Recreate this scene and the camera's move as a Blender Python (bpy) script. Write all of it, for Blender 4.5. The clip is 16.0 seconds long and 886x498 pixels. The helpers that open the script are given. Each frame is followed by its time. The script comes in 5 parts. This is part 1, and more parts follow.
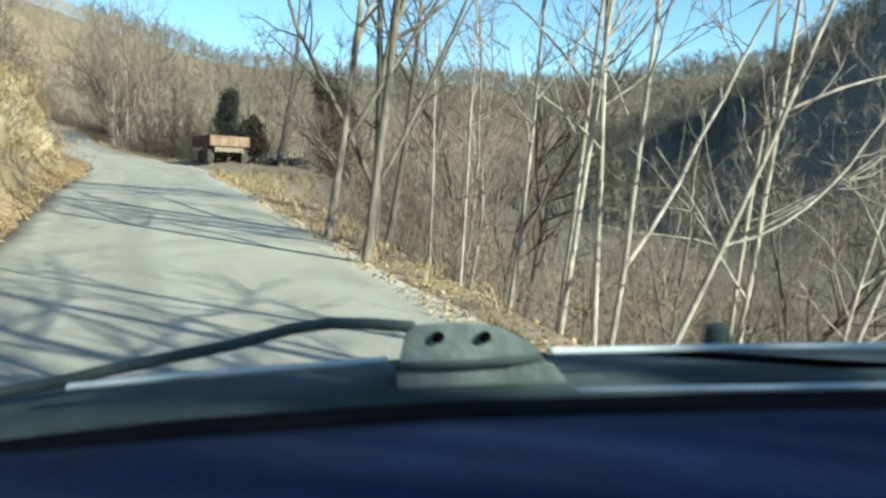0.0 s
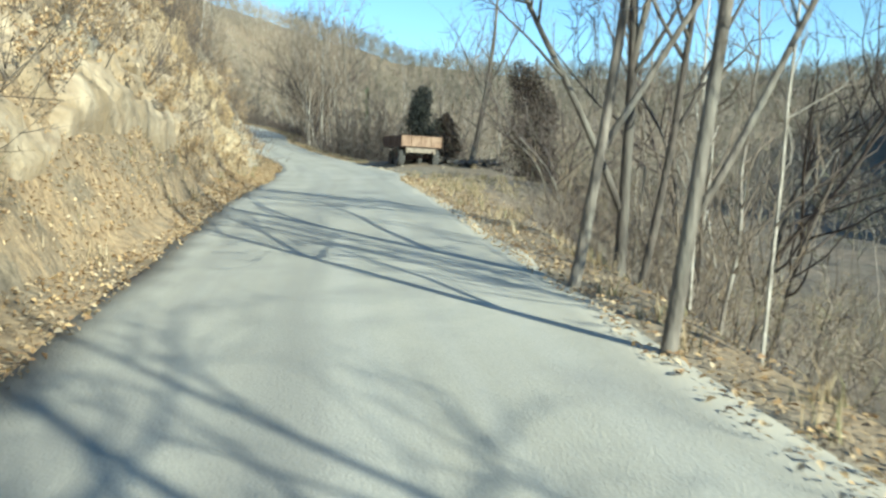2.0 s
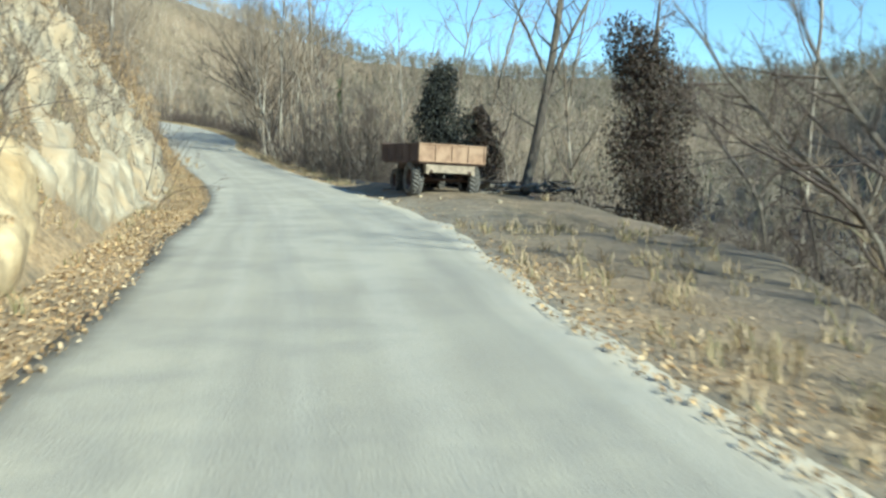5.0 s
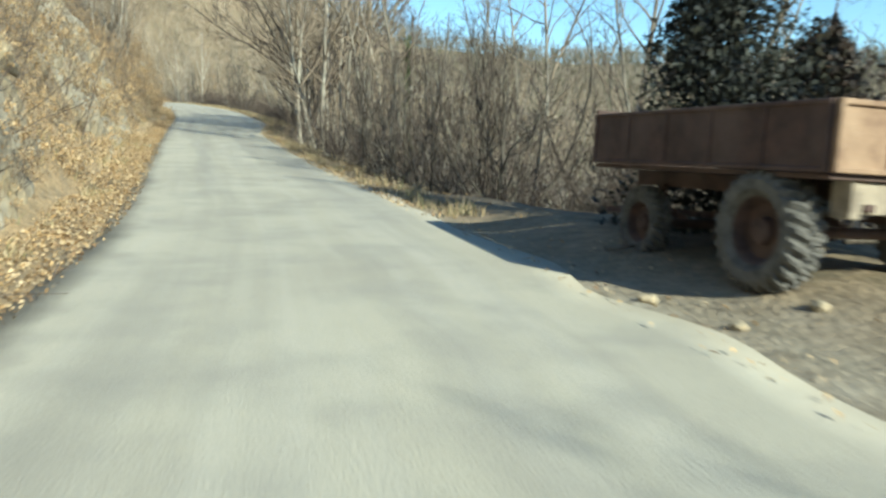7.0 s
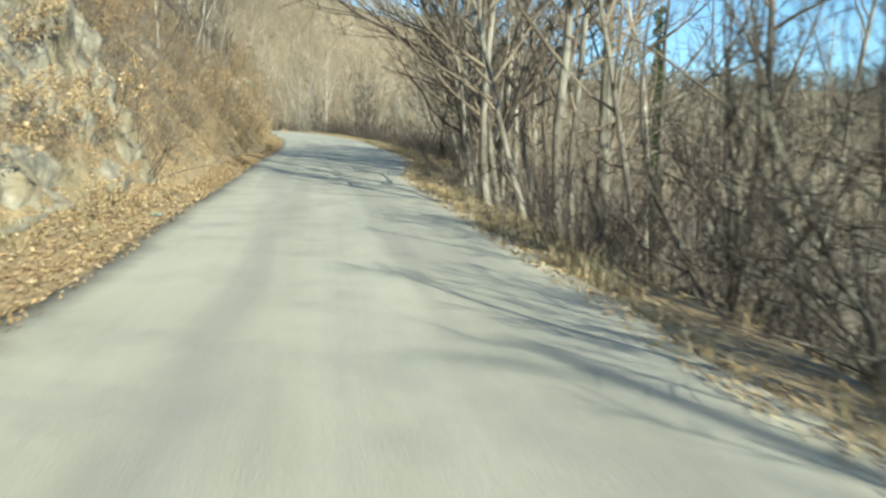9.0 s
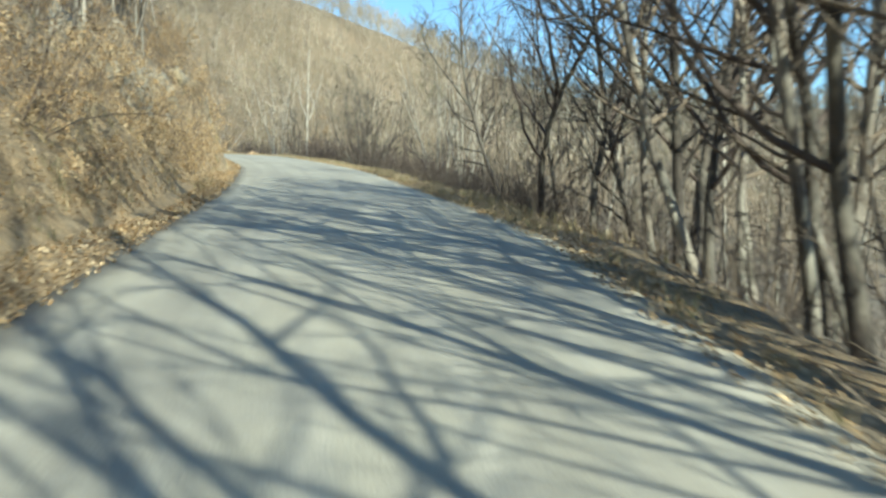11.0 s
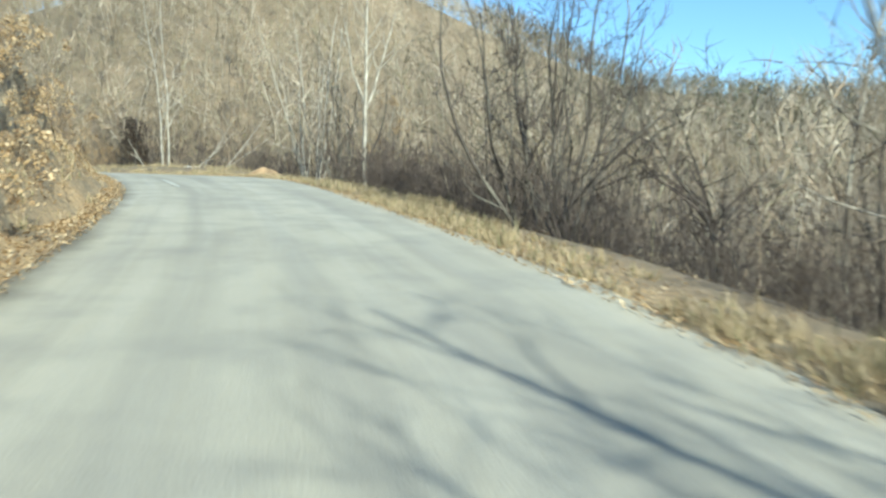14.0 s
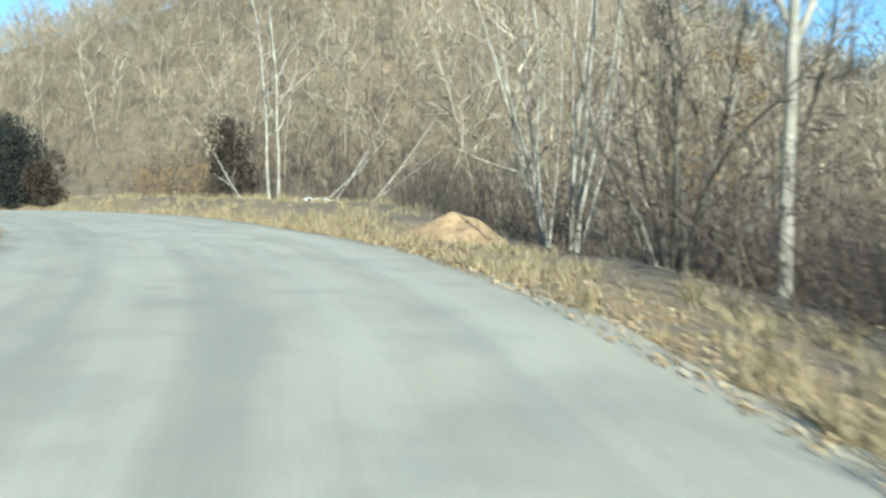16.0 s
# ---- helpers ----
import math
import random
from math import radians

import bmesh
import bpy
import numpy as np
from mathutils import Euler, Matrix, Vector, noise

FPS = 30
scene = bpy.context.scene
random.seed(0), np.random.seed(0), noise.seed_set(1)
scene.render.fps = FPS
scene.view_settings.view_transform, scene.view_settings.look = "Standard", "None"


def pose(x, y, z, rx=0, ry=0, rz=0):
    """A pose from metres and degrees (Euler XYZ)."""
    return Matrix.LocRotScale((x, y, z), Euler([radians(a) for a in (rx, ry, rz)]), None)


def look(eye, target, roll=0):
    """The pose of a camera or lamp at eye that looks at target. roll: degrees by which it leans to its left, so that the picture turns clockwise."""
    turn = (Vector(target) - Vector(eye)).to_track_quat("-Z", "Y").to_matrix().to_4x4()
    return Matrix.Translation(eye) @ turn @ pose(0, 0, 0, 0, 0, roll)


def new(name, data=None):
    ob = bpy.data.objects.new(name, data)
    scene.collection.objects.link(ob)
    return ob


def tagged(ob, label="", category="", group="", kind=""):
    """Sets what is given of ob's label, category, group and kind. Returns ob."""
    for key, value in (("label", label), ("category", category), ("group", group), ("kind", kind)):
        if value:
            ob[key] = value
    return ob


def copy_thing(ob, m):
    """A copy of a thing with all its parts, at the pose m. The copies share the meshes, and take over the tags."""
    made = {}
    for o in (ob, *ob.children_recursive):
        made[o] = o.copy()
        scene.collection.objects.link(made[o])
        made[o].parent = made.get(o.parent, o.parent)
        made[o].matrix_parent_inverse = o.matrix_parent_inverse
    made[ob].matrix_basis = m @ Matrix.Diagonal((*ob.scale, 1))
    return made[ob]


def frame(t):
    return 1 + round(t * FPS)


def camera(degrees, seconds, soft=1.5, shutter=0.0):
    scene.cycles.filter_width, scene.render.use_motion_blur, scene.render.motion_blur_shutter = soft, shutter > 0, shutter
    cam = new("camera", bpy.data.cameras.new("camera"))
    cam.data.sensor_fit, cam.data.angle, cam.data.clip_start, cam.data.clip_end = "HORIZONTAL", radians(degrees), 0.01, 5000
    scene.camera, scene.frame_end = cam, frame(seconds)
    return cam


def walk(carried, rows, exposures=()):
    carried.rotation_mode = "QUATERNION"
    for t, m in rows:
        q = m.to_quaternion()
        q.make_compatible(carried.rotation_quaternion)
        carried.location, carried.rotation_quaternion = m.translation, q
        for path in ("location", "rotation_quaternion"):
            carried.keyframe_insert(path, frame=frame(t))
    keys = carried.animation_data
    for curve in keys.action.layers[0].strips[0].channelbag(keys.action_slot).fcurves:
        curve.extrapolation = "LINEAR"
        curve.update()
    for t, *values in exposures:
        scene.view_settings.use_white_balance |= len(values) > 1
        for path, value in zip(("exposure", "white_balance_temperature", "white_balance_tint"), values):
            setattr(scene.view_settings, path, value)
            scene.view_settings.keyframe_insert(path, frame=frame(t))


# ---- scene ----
cam = camera(58.0, 16.0, soft=2.6, shutter=0.28)
PATH = [
    (0, (0.000, 0.000, 1.400), (-0.000, 1.991, 1.209), -0.16),
    (0.5, (-0.160, 0.786, 1.434), (-0.248, 2.775, 1.247), 0.07),
    (1, (-0.376, 1.587, 1.467), (-0.579, 3.568, 1.279), 0.26),
    (1.5, (-0.695, 2.532, 1.507), (-1.031, 4.494, 1.317), -0.16),
    (2, (-1.145, 3.659, 1.561), (-1.594, 5.599, 1.369), 0.01),
    (2.5, (-1.694, 4.989, 1.621), (-2.184, 6.918, 1.418), -0.15),
    (3, (-2.541, 7.011, 1.710), (-3.010, 8.946, 1.522), 0.12),
    (3.5, (-3.599, 9.568, 1.867), (-4.031, 11.515, 1.710), -0.08),
    (4, (-4.768, 12.558, 2.073), (-5.162, 14.513, 1.932), -0.14),
    (4.5, (-6.008, 15.890, 2.306), (-6.375, 17.850, 2.152), -0.19),
    (5, (-7.312, 19.496, 2.512), (-7.670, 21.454, 2.323), -0.27),
    (5.5, (-8.699, 23.324, 2.655), (-9.067, 25.276, 2.424), -0.43),
    (6, (-10.159, 27.350, 2.741), (-10.555, 29.297, 2.507), -0.74),
    (6.5, (-11.776, 31.524, 2.821), (-12.205, 33.463, 2.586), -0.56),
    (7, (-13.502, 35.737, 2.917), (-13.974, 37.669, 2.702), 0.16),
    (7.5, (-15.354, 39.832, 3.119), (-15.896, 41.747, 2.929), 0.87),
    (8, (-17.391, 43.846, 3.347), (-18.024, 45.735, 3.174), 0.57),
    (8.5, (-19.623, 47.868, 3.612), (-20.334, 49.730, 3.453), 0.55),
    (9, (-21.974, 51.807, 3.873), (-22.736, 53.651, 3.734), 0.61),
    (9.5, (-24.439, 55.749, 4.202), (-25.206, 57.592, 4.078), 0.24),
    (10, (-26.958, 59.811, 4.575), (-27.709, 61.662, 4.464), 0.10),
    (10.5, (-29.527, 64.051, 4.999), (-30.256, 65.910, 4.900), 0.12),
    (11, (-32.157, 68.486, 5.471), (-32.872, 70.352, 5.383), 0.32),
    (11.5, (-34.869, 73.098, 5.990), (-35.581, 74.966, 5.918), 0.87),
    (12, (-37.610, 77.874, 6.511), (-38.330, 79.739, 6.456), -0.36),
    (12.5, (-40.405, 82.719, 6.989), (-41.138, 84.578, 6.909), -0.81),
    (13, (-43.289, 87.541, 7.410), (-44.040, 89.392, 7.309), -0.50),
    (13.5, (-46.280, 92.347, 7.970), (-47.066, 94.185, 7.896), -0.40),
    (14, (-49.446, 97.051, 8.529), (-50.274, 98.869, 8.445), -0.11),
    (14.5, (-52.620, 101.555, 9.035), (-53.507, 103.346, 8.951), -0.20),
    (15, (-55.922, 105.871, 9.568), (-56.897, 107.616, 9.496), -0.68),
    (15.5, (-59.521, 110.057, 10.099), (-60.585, 111.749, 10.012), -0.57),
    (16, (-63.233, 114.043, 10.638), (-64.387, 115.675, 10.564), -0.54),
]
walk(cam, [(t, look(eye, target, roll)) for t, eye, target, roll in PATH], exposures=[(0, 0.95, 6200, -8), (1.5, 0.95, 5950, -8), (5.5, 0.95, 5960, -8), (8, 0.95, 6500, -8), (9.2, 0.95, 6350, -8), (11.5, 0.95, 6050, -8), (13, 0.95, 5600, -8), (14.2, 0.95, 5980, -8), (15, 0.95, 5850, -8), (16, 0.95, 5820, -8)])

# ---- world, sun, exposure ----
SUN_DIR = Vector((0.742, -0.520, 0.423)).normalized()
world = bpy.data.worlds.new("sky")
scene.world = world
world.use_nodes = True
wn = world.node_tree.nodes
sky = wn.new("ShaderNodeTexSky")
sky.sky_type = "NISHITA"
sky.sun_disc = False
sky.sun_elevation = math.asin(SUN_DIR.z)
sky.sun_rotation = math.atan2(SUN_DIR.x, SUN_DIR.y)
sky.altitude = 900
sky.air_density, sky.dust_density, sky.ozone_density = 1.15, 0.1, 4.5
wn["Background"].inputs["Strength"].default_value = 0.118
world.node_tree.links.new(sky.outputs["Color"], wn["Background"].inputs["Color"])
sun = new("sun", bpy.data.lights.new("sun", "SUN"))
sun.data.energy, sun.data.angle, sun.data.color = 5.0, radians(0.6), (1.0, 0.93, 0.82)
sun.matrix_world = look(SUN_DIR * 60, (0, 0, 0))


# ---- materials ----
def material(name, low, high, scale=6.0, rough=0.9, bump=0.4, bump_scale=30.0, metal=0.0, spec=0.5, second=None, second_scale=0.6, random_tint=0.0, stretch=(1, 1, 1)):
    """Two scales of noise between two base colours, a broad third colour, relief, and a tint for each object."""
    mat = bpy.data.materials.new(name)
    mat.use_nodes = True
    n, k = mat.node_tree.nodes, mat.node_tree.links
    bsdf = n["Principled BSDF"]
    bsdf.inputs["Roughness"].default_value, bsdf.inputs["Metallic"].default_value, bsdf.inputs["Specular IOR Level"].default_value = rough, metal, spec
    geo = n.new("ShaderNodeTexCoord")
    mp = n.new("ShaderNodeMapping")
    mp.inputs["Scale"].default_value = stretch
    k.new(geo.outputs["Object"], mp.inputs["Vector"])
    fine = n.new("ShaderNodeTexNoise")
    fine.inputs["Scale"].default_value, fine.inputs["Detail"].default_value, fine.inputs["Roughness"].default_value = scale, 6, 0.65
    k.new(mp.outputs["Vector"], fine.inputs["Vector"])
    ramp = n.new("ShaderNodeValToRGB")
    ramp.color_ramp.elements[0].position, ramp.color_ramp.elements[1].position = 0.33, 0.68
    ramp.color_ramp.elements[0].color, ramp.color_ramp.elements[1].color = (*low, 1), (*high, 1)
    k.new(fine.outputs["Fac"], ramp.inputs["Fac"])
    colour = ramp.outputs["Color"]
    if second:
        broad = n.new("ShaderNodeTexNoise")
        broad.inputs["Scale"].default_value, broad.inputs["Detail"].default_value = second_scale, 4
        k.new(mp.outputs["Vector"], broad.inputs["Vector"])
        mask = n.new("ShaderNodeValToRGB")
        mask.color_ramp.elements[0].position, mask.color_ramp.elements[1].position = 0.45, 0.65
        k.new(broad.outputs["Fac"], mask.inputs["Fac"])
        mix = n.new("ShaderNodeMixRGB")
        mix.inputs["Color2"].default_value = (*second, 1)
        k.new(mask.outputs["Color"], mix.inputs["Fac"])
        k.new(colour, mix.inputs["Color1"])
        colour = mix.outputs["Color"]
    if random_tint:
        info = n.new("ShaderNodeObjectInfo")
        span = n.new("ShaderNodeMapRange")
        span.inputs["To Min"].default_value, span.inputs["To Max"].default_value = 1 - random_tint, 1 + random_tint
        hsv = n.new("ShaderNodeHueSaturation")
        k.new(info.outputs["Random"], span.inputs["Value"])
        k.new(span.outputs["Result"], hsv.inputs["Value"])
        k.new(colour, hsv.inputs["Color"])
        colour = hsv.outputs["Color"]
    k.new(colour, bsdf.inputs["Base Color"])
    if bump:
        grain = n.new("ShaderNodeTexNoise")
        grain.inputs["Scale"].default_value, grain.inputs["Detail"].default_value = bump_scale, 5
        k.new(mp.outputs["Vector"], grain.inputs["Vector"])
        relief = n.new("ShaderNodeBump")
        relief.inputs["Strength"].default_value, relief.inputs["Distance"].default_value = bump, 0.03
        k.new(grain.outputs["Fac"], relief.inputs["Height"])
        k.new(relief.outputs["Normal"], bsdf.inputs["Normal"])
    return mat


def island_material(name, colours, rough=0.8, patches=0.0):
    """A small palette dealt out piece by piece to the loose parts of a joined mesh."""
    mat = bpy.data.materials.new(name)
    mat.use_nodes = True
    n, k = mat.node_tree.nodes, mat.node_tree.links
    geo, ramp = n.new("ShaderNodeNewGeometry"), n.new("ShaderNodeValToRGB")
    ramp.color_ramp.interpolation = "CONSTANT"
    while len(ramp.color_ramp.elements) < len(colours):
        ramp.color_ramp.elements.new(0.5)
    for i, c in enumerate(colours):
        ramp.color_ramp.elements[i].position = i / len(colours)
        ramp.color_ramp.elements[i].color = (*c, 1)
    k.new(geo.outputs["Random Per Island"], ramp.inputs["Fac"])
    colour = ramp.outputs["Color"]
    if patches:
        place, broad, span, hsv = n.new("ShaderNodeTexCoord"), n.new("ShaderNodeTexNoise"), n.new("ShaderNodeMapRange"), n.new("ShaderNodeHueSaturation")
        broad.inputs["Scale"].default_value, broad.inputs["Detail"].default_value = 0.06, 4
        k.new(place.outputs["Object"], broad.inputs["Vector"])
        span.inputs["From Min"].default_value, span.inputs["From Max"].default_value = 0.35, 0.65
        span.inputs["To Min"].default_value, span.inputs["To Max"].default_value = 1 - patches, 1 + patches
        k.new(broad.outputs["Fac"], span.inputs["Value"])
        k.new(span.outputs["Result"], hsv.inputs["Value"])
        k.new(colour, hsv.inputs["Color"])
        colour = hsv.outputs["Color"]
    k.new(colour, n["Principled BSDF"].inputs["Base Color"])
    n["Principled BSDF"].inputs["Roughness"].default_value = rough
    return mat


def ground_material():
    """Woodland litter, golden leaves on the verges and trodden dirt, by the cover painted on the sheet."""
    mat = bpy.data.materials.new("woodland_ground")
    mat.use_nodes = True
    n, k = mat.node_tree.nodes, mat.node_tree.links
    bsdf = n["Principled BSDF"]
    bsdf.inputs["Roughness"].default_value = 0.95
    geo = n.new("ShaderNodeTexCoord")

    def blotch(scale, low, high, a=0.35, b=0.65, detail=7):
        tex, ramp = n.new("ShaderNodeTexNoise"), n.new("ShaderNodeValToRGB")
        tex.inputs["Scale"].default_value, tex.inputs["Detail"].default_value, tex.inputs["Roughness"].default_value = scale, detail, 0.7
        ramp.color_ramp.elements[0].position, ramp.color_ramp.elements[1].position = a, b
        ramp.color_ramp.elements[0].color, ramp.color_ramp.elements[1].color = (*low, 1), (*high, 1)
        k.new(geo.outputs["Object"], tex.inputs["Vector"])
        k.new(tex.outputs["Fac"], ramp.inputs["Fac"])
        return ramp.outputs["Color"]

    def blend(fac, one, two):
        mix = n.new("ShaderNodeMixRGB")
        k.new(fac, mix.inputs["Fac"])
        k.new(one, mix.inputs["Color1"])
        k.new(two, mix.inputs["Color2"])
        return mix.outputs["Color"]

    wood = blend(blotch(0.12, (0, 0, 0), (1, 1, 1), 0.4, 0.6), blotch(1.7, (0.085, 0.066, 0.046), (0.245, 0.19, 0.135)), blotch(1.3, (0.072, 0.062, 0.044), (0.19, 0.157, 0.11)))
    gold = blend(blotch(0.9, (0, 0, 0), (1, 1, 1), 0.45, 0.62), blotch(9, (0.17, 0.115, 0.06), (0.43, 0.31, 0.17)), blotch(7, (0.10, 0.08, 0.05), (0.29, 0.225, 0.14)))
    dirt = blend(blotch(0.8, (0, 0, 0), (1, 1, 1), 0.42, 0.62), blotch(4, (0.11, 0.080, 0.048), (0.32, 0.245, 0.155)), blotch(6, (0.052, 0.045, 0.026), (0.16, 0.128, 0.07)))
    dust = blend(blotch(1.1, (0, 0, 0), (1, 1, 1), 0.38, 0.66), blotch(8, (0.23, 0.205, 0.155), (0.38, 0.345, 0.27)), blotch(5, (0.12, 0.098, 0.066), (0.26, 0.22, 0.155)))
    verge, trodden, dusty = n.new("ShaderNodeAttribute"), n.new("ShaderNodeAttribute"), n.new("ShaderNodeAttribute")
    verge.attribute_name, trodden.attribute_name, dusty.attribute_name = "verge", "trodden", "dusty"
    k.new(blend(dusty.outputs["Fac"], blend(trodden.outputs["Fac"], blend(verge.outputs["Fac"], wood, gold), dirt), dust), bsdf.inputs["Base Color"])
    rough, relief = n.new("ShaderNodeTexNoise"), n.new("ShaderNodeBump")
    rough.inputs["Scale"].default_value, rough.inputs["Detail"].default_value = 11, 8
    relief.inputs["Strength"].default_value, relief.inputs["Distance"].default_value = 0.8, 0.06
    k.new(geo.outputs["Object"], rough.inputs["Vector"])
    k.new(rough.outputs["Fac"], relief.inputs["Height"])
    k.new(relief.outputs["Normal"], bsdf.inputs["Normal"])
    return mat


def asphalt_material():
    """Old pale chip-seal: stone grain, patches, long faint tracks, thin cracks, and dirty crumbling margins."""
    mat = bpy.data.materials.new("worn_asphalt")
    mat.use_nodes = True
    n, k = mat.node_tree.nodes, mat.node_tree.links
    bsdf = n["Principled BSDF"]
    bsdf.inputs["Roughness"].default_value = 0.8
    geo, lane = n.new("ShaderNodeTexCoord"), n.new("ShaderNodeAttribute")
    lane.attribute_name = "lane"

    def noise_of(vector, scale, detail, a, b):
        tex, ramp = n.new("ShaderNodeTexNoise"), n.new("ShaderNodeMapRange")
        tex.inputs["Scale"].default_value, tex.inputs["Detail"].default_value = scale, detail
        ramp.inputs["From Min"].default_value, ramp.inputs["From Max"].default_value = a, b
        k.new(vector, tex.inputs["Vector"])
        k.new(tex.outputs["Fac"], ramp.inputs["Value"])
        return ramp.outputs["Result"]

    def layer(below, fac, colour, amount=1.0):
        mix, times = n.new("ShaderNodeMixRGB"), n.new("ShaderNodeMath")
        times.operation = "MULTIPLY"
        times.inputs[1].default_value = amount
        k.new(fac, times.inputs[0])
        k.new(times.outputs["Value"], mix.inputs["Fac"])
        mix.inputs["Color2"].default_value = (*colour, 1)
        if isinstance(below, tuple):
            mix.inputs["Color1"].default_value = (*below, 1)
        else:
            k.new(below, mix.inputs["Color1"])
        return mix.outputs["Color"]

    long = n.new("ShaderNodeMapping")
    long.inputs["Scale"].default_value = (1.6, 0.07, 1)
    k.new(lane.outputs["Vector"], long.inputs["Vector"])
    colour = layer((0.43, 0.40, 0.31), noise_of(geo.outputs["Object"], 0.45, 5, 0.35, 0.7), (0.335, 0.31, 0.245), 0.9)
    colour = layer(colour, noise_of(long.outputs["Vector"], 1.3, 3, 0.42, 0.7), (0.47, 0.445, 0.37), 0.6)
    colour = layer(colour, noise_of(geo.outputs["Object"], 1.2, 9, 0.46, 0.74), (0.26, 0.25, 0.215), 0.62)
    side = n.new("ShaderNodeMapping")
    side.inputs["Location"].default_value, side.inputs["Scale"].default_value = (7.3, 2.1, 0), (0.75, 0.045, 1)
    k.new(lane.outputs["Vector"], side.inputs["Vector"])
    colour = layer(colour, noise_of(side.outputs["Vector"], 1.1, 8, 0.46, 0.68), (0.25, 0.237, 0.20), 0.6)
    colour = layer(colour, noise_of(geo.outputs["Object"], 70, 3, 0.45, 0.7), (0.22, 0.215, 0.20), 0.35)
    sep, reach = n.new("ShaderNodeSeparateXYZ"), n.new("ShaderNodeMath")
    k.new(lane.outputs["Vector"], sep.inputs["Vector"])
    reach.operation = "MULTIPLY_ADD"
    k.new(noise_of(geo.outputs["Object"], 1.5, 6, 0.3, 0.7), reach.inputs[0])
    reach.inputs[1].default_value = 0.5
    k.new(sep.outputs["Z"], reach.inputs[2])
    margin = n.new("ShaderNodeMapRange")
    margin.inputs["From Min"].default_value, margin.inputs["From Max"].default_value = 0.80, 1.28
    k.new(reach.outputs["Value"], margin.inputs["Value"])
    left, right = n.new("ShaderNodeMapRange"), n.new("ShaderNodeMapRange")
    for ends, low, high in ((left, 0.0, -1.0), (right, 0.0, 1.0)):
        ends.inputs["From Min"].default_value, ends.inputs["From Max"].default_value = low, high
        k.new(sep.outputs["X"], ends.inputs["Value"])
    for ends, tone in ((left, (0.19, 0.18, 0.15)), (right, (0.41, 0.37, 0.285))):
        both = n.new("ShaderNodeMath")
        both.operation = "MULTIPLY"
        k.new(margin.outputs["Result"], both.inputs[0])
        k.new(ends.outputs["Result"], both.inputs[1])
        colour = layer(colour, both.outputs["Value"], tone, 0.75)
    k.new(colour, bsdf.inputs["Base Color"])
    grain, relief = n.new("ShaderNodeTexNoise"), n.new("ShaderNodeBump")
    grain.inputs["Scale"].default_value, grain.inputs["Detail"].default_value = 55, 4
    relief.inputs["Strength"].default_value, relief.inputs["Distance"].default_value = 0.45, 0.02
    k.new(geo.outputs["Object"], grain.inputs["Vector"])
    k.new(grain.outputs["Fac"], relief.inputs["Height"])
    k.new(relief.outputs["Normal"], bsdf.inputs["Normal"])
    return mat


ASPHALT = asphalt_material()
GROUND = ground_material()
BARK_GREY = material("grey_bark", (0.075, 0.064, 0.05), (0.27, 0.235, 0.19), scale=9, bump=0.8, bump_scale=25, random_tint=0.25, stretch=(1, 1, 0.25), second=(0.33, 0.31, 0.255), second_scale=3.0)
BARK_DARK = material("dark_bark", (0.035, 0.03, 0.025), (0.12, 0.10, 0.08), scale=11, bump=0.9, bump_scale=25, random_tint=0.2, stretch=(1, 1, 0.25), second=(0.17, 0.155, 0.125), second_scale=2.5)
BARK_PALE = material("pale_bark", (0.17, 0.15, 0.12), (0.52, 0.48, 0.40), scale=7, bump=0.5, bump_scale=25, random_tint=0.15, stretch=(1, 1, 0.4))
TWIG = material("grey_brown_twigs", (0.115, 0.09, 0.066), (0.28, 0.225, 0.165), scale=1.5, bump=0, random_tint=0.25)
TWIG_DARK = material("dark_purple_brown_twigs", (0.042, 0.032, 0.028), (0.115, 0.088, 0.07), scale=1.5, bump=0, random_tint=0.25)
ROCK_PALE = material("pale_limestone", (0.17, 0.145, 0.10), (0.45, 0.395, 0.285), scale=2.0, bump=0.8, bump_scale=8, second=(0.32, 0.25, 0.155), second_scale=1.4)
ROCK_YELLOW = material("yellow_sandstone", (0.24, 0.175, 0.095), (0.56, 0.45, 0.27), scale=2.5, bump=1.0, bump_scale=8, second=(0.30, 0.21, 0.10), second_scale=0.8)
ROCK_TAN = material("tan_earthy_rock", (0.24, 0.18, 0.11), (0.47, 0.38, 0.25), scale=2.5, bump=1.0, bump_scale=8, second=(0.27, 0.20, 0.11), second_scale=1.2)
ROCK_DARK = material("dark_weathered_rock", (0.085, 0.07, 0.048), (0.27, 0.23, 0.16), scale=3, bump=1.0, bump_scale=9, second=(0.15, 0.11, 0.06), second_scale=0.9)
ROCK_GREY = material("lichen_grey_rock", (0.12, 0.105, 0.078), (0.37, 0.335, 0.26), scale=3, bump=1.0, bump_scale=9, second=(0.25, 0.20, 0.12), second_scale=0.9)
FALLEN = island_material("fallen_leaves", [(0.30, 0.19, 0.085), (0.45, 0.31, 0.15), (0.53, 0.40, 0.23), (0.22, 0.135, 0.065), (0.37, 0.265, 0.145), (0.50, 0.395, 0.25)])
WITHERED = island_material("withered_leaves", [(0.24, 0.15, 0.07), (0.34, 0.225, 0.105), (0.40, 0.29, 0.155), (0.17, 0.105, 0.05), (0.28, 0.20, 0.11)])
STRAW = island_material("dry_grass", [(0.32, 0.25, 0.145), (0.43, 0.345, 0.22), (0.23, 0.17, 0.095), (0.29, 0.23, 0.13), (0.17, 0.16, 0.075)])
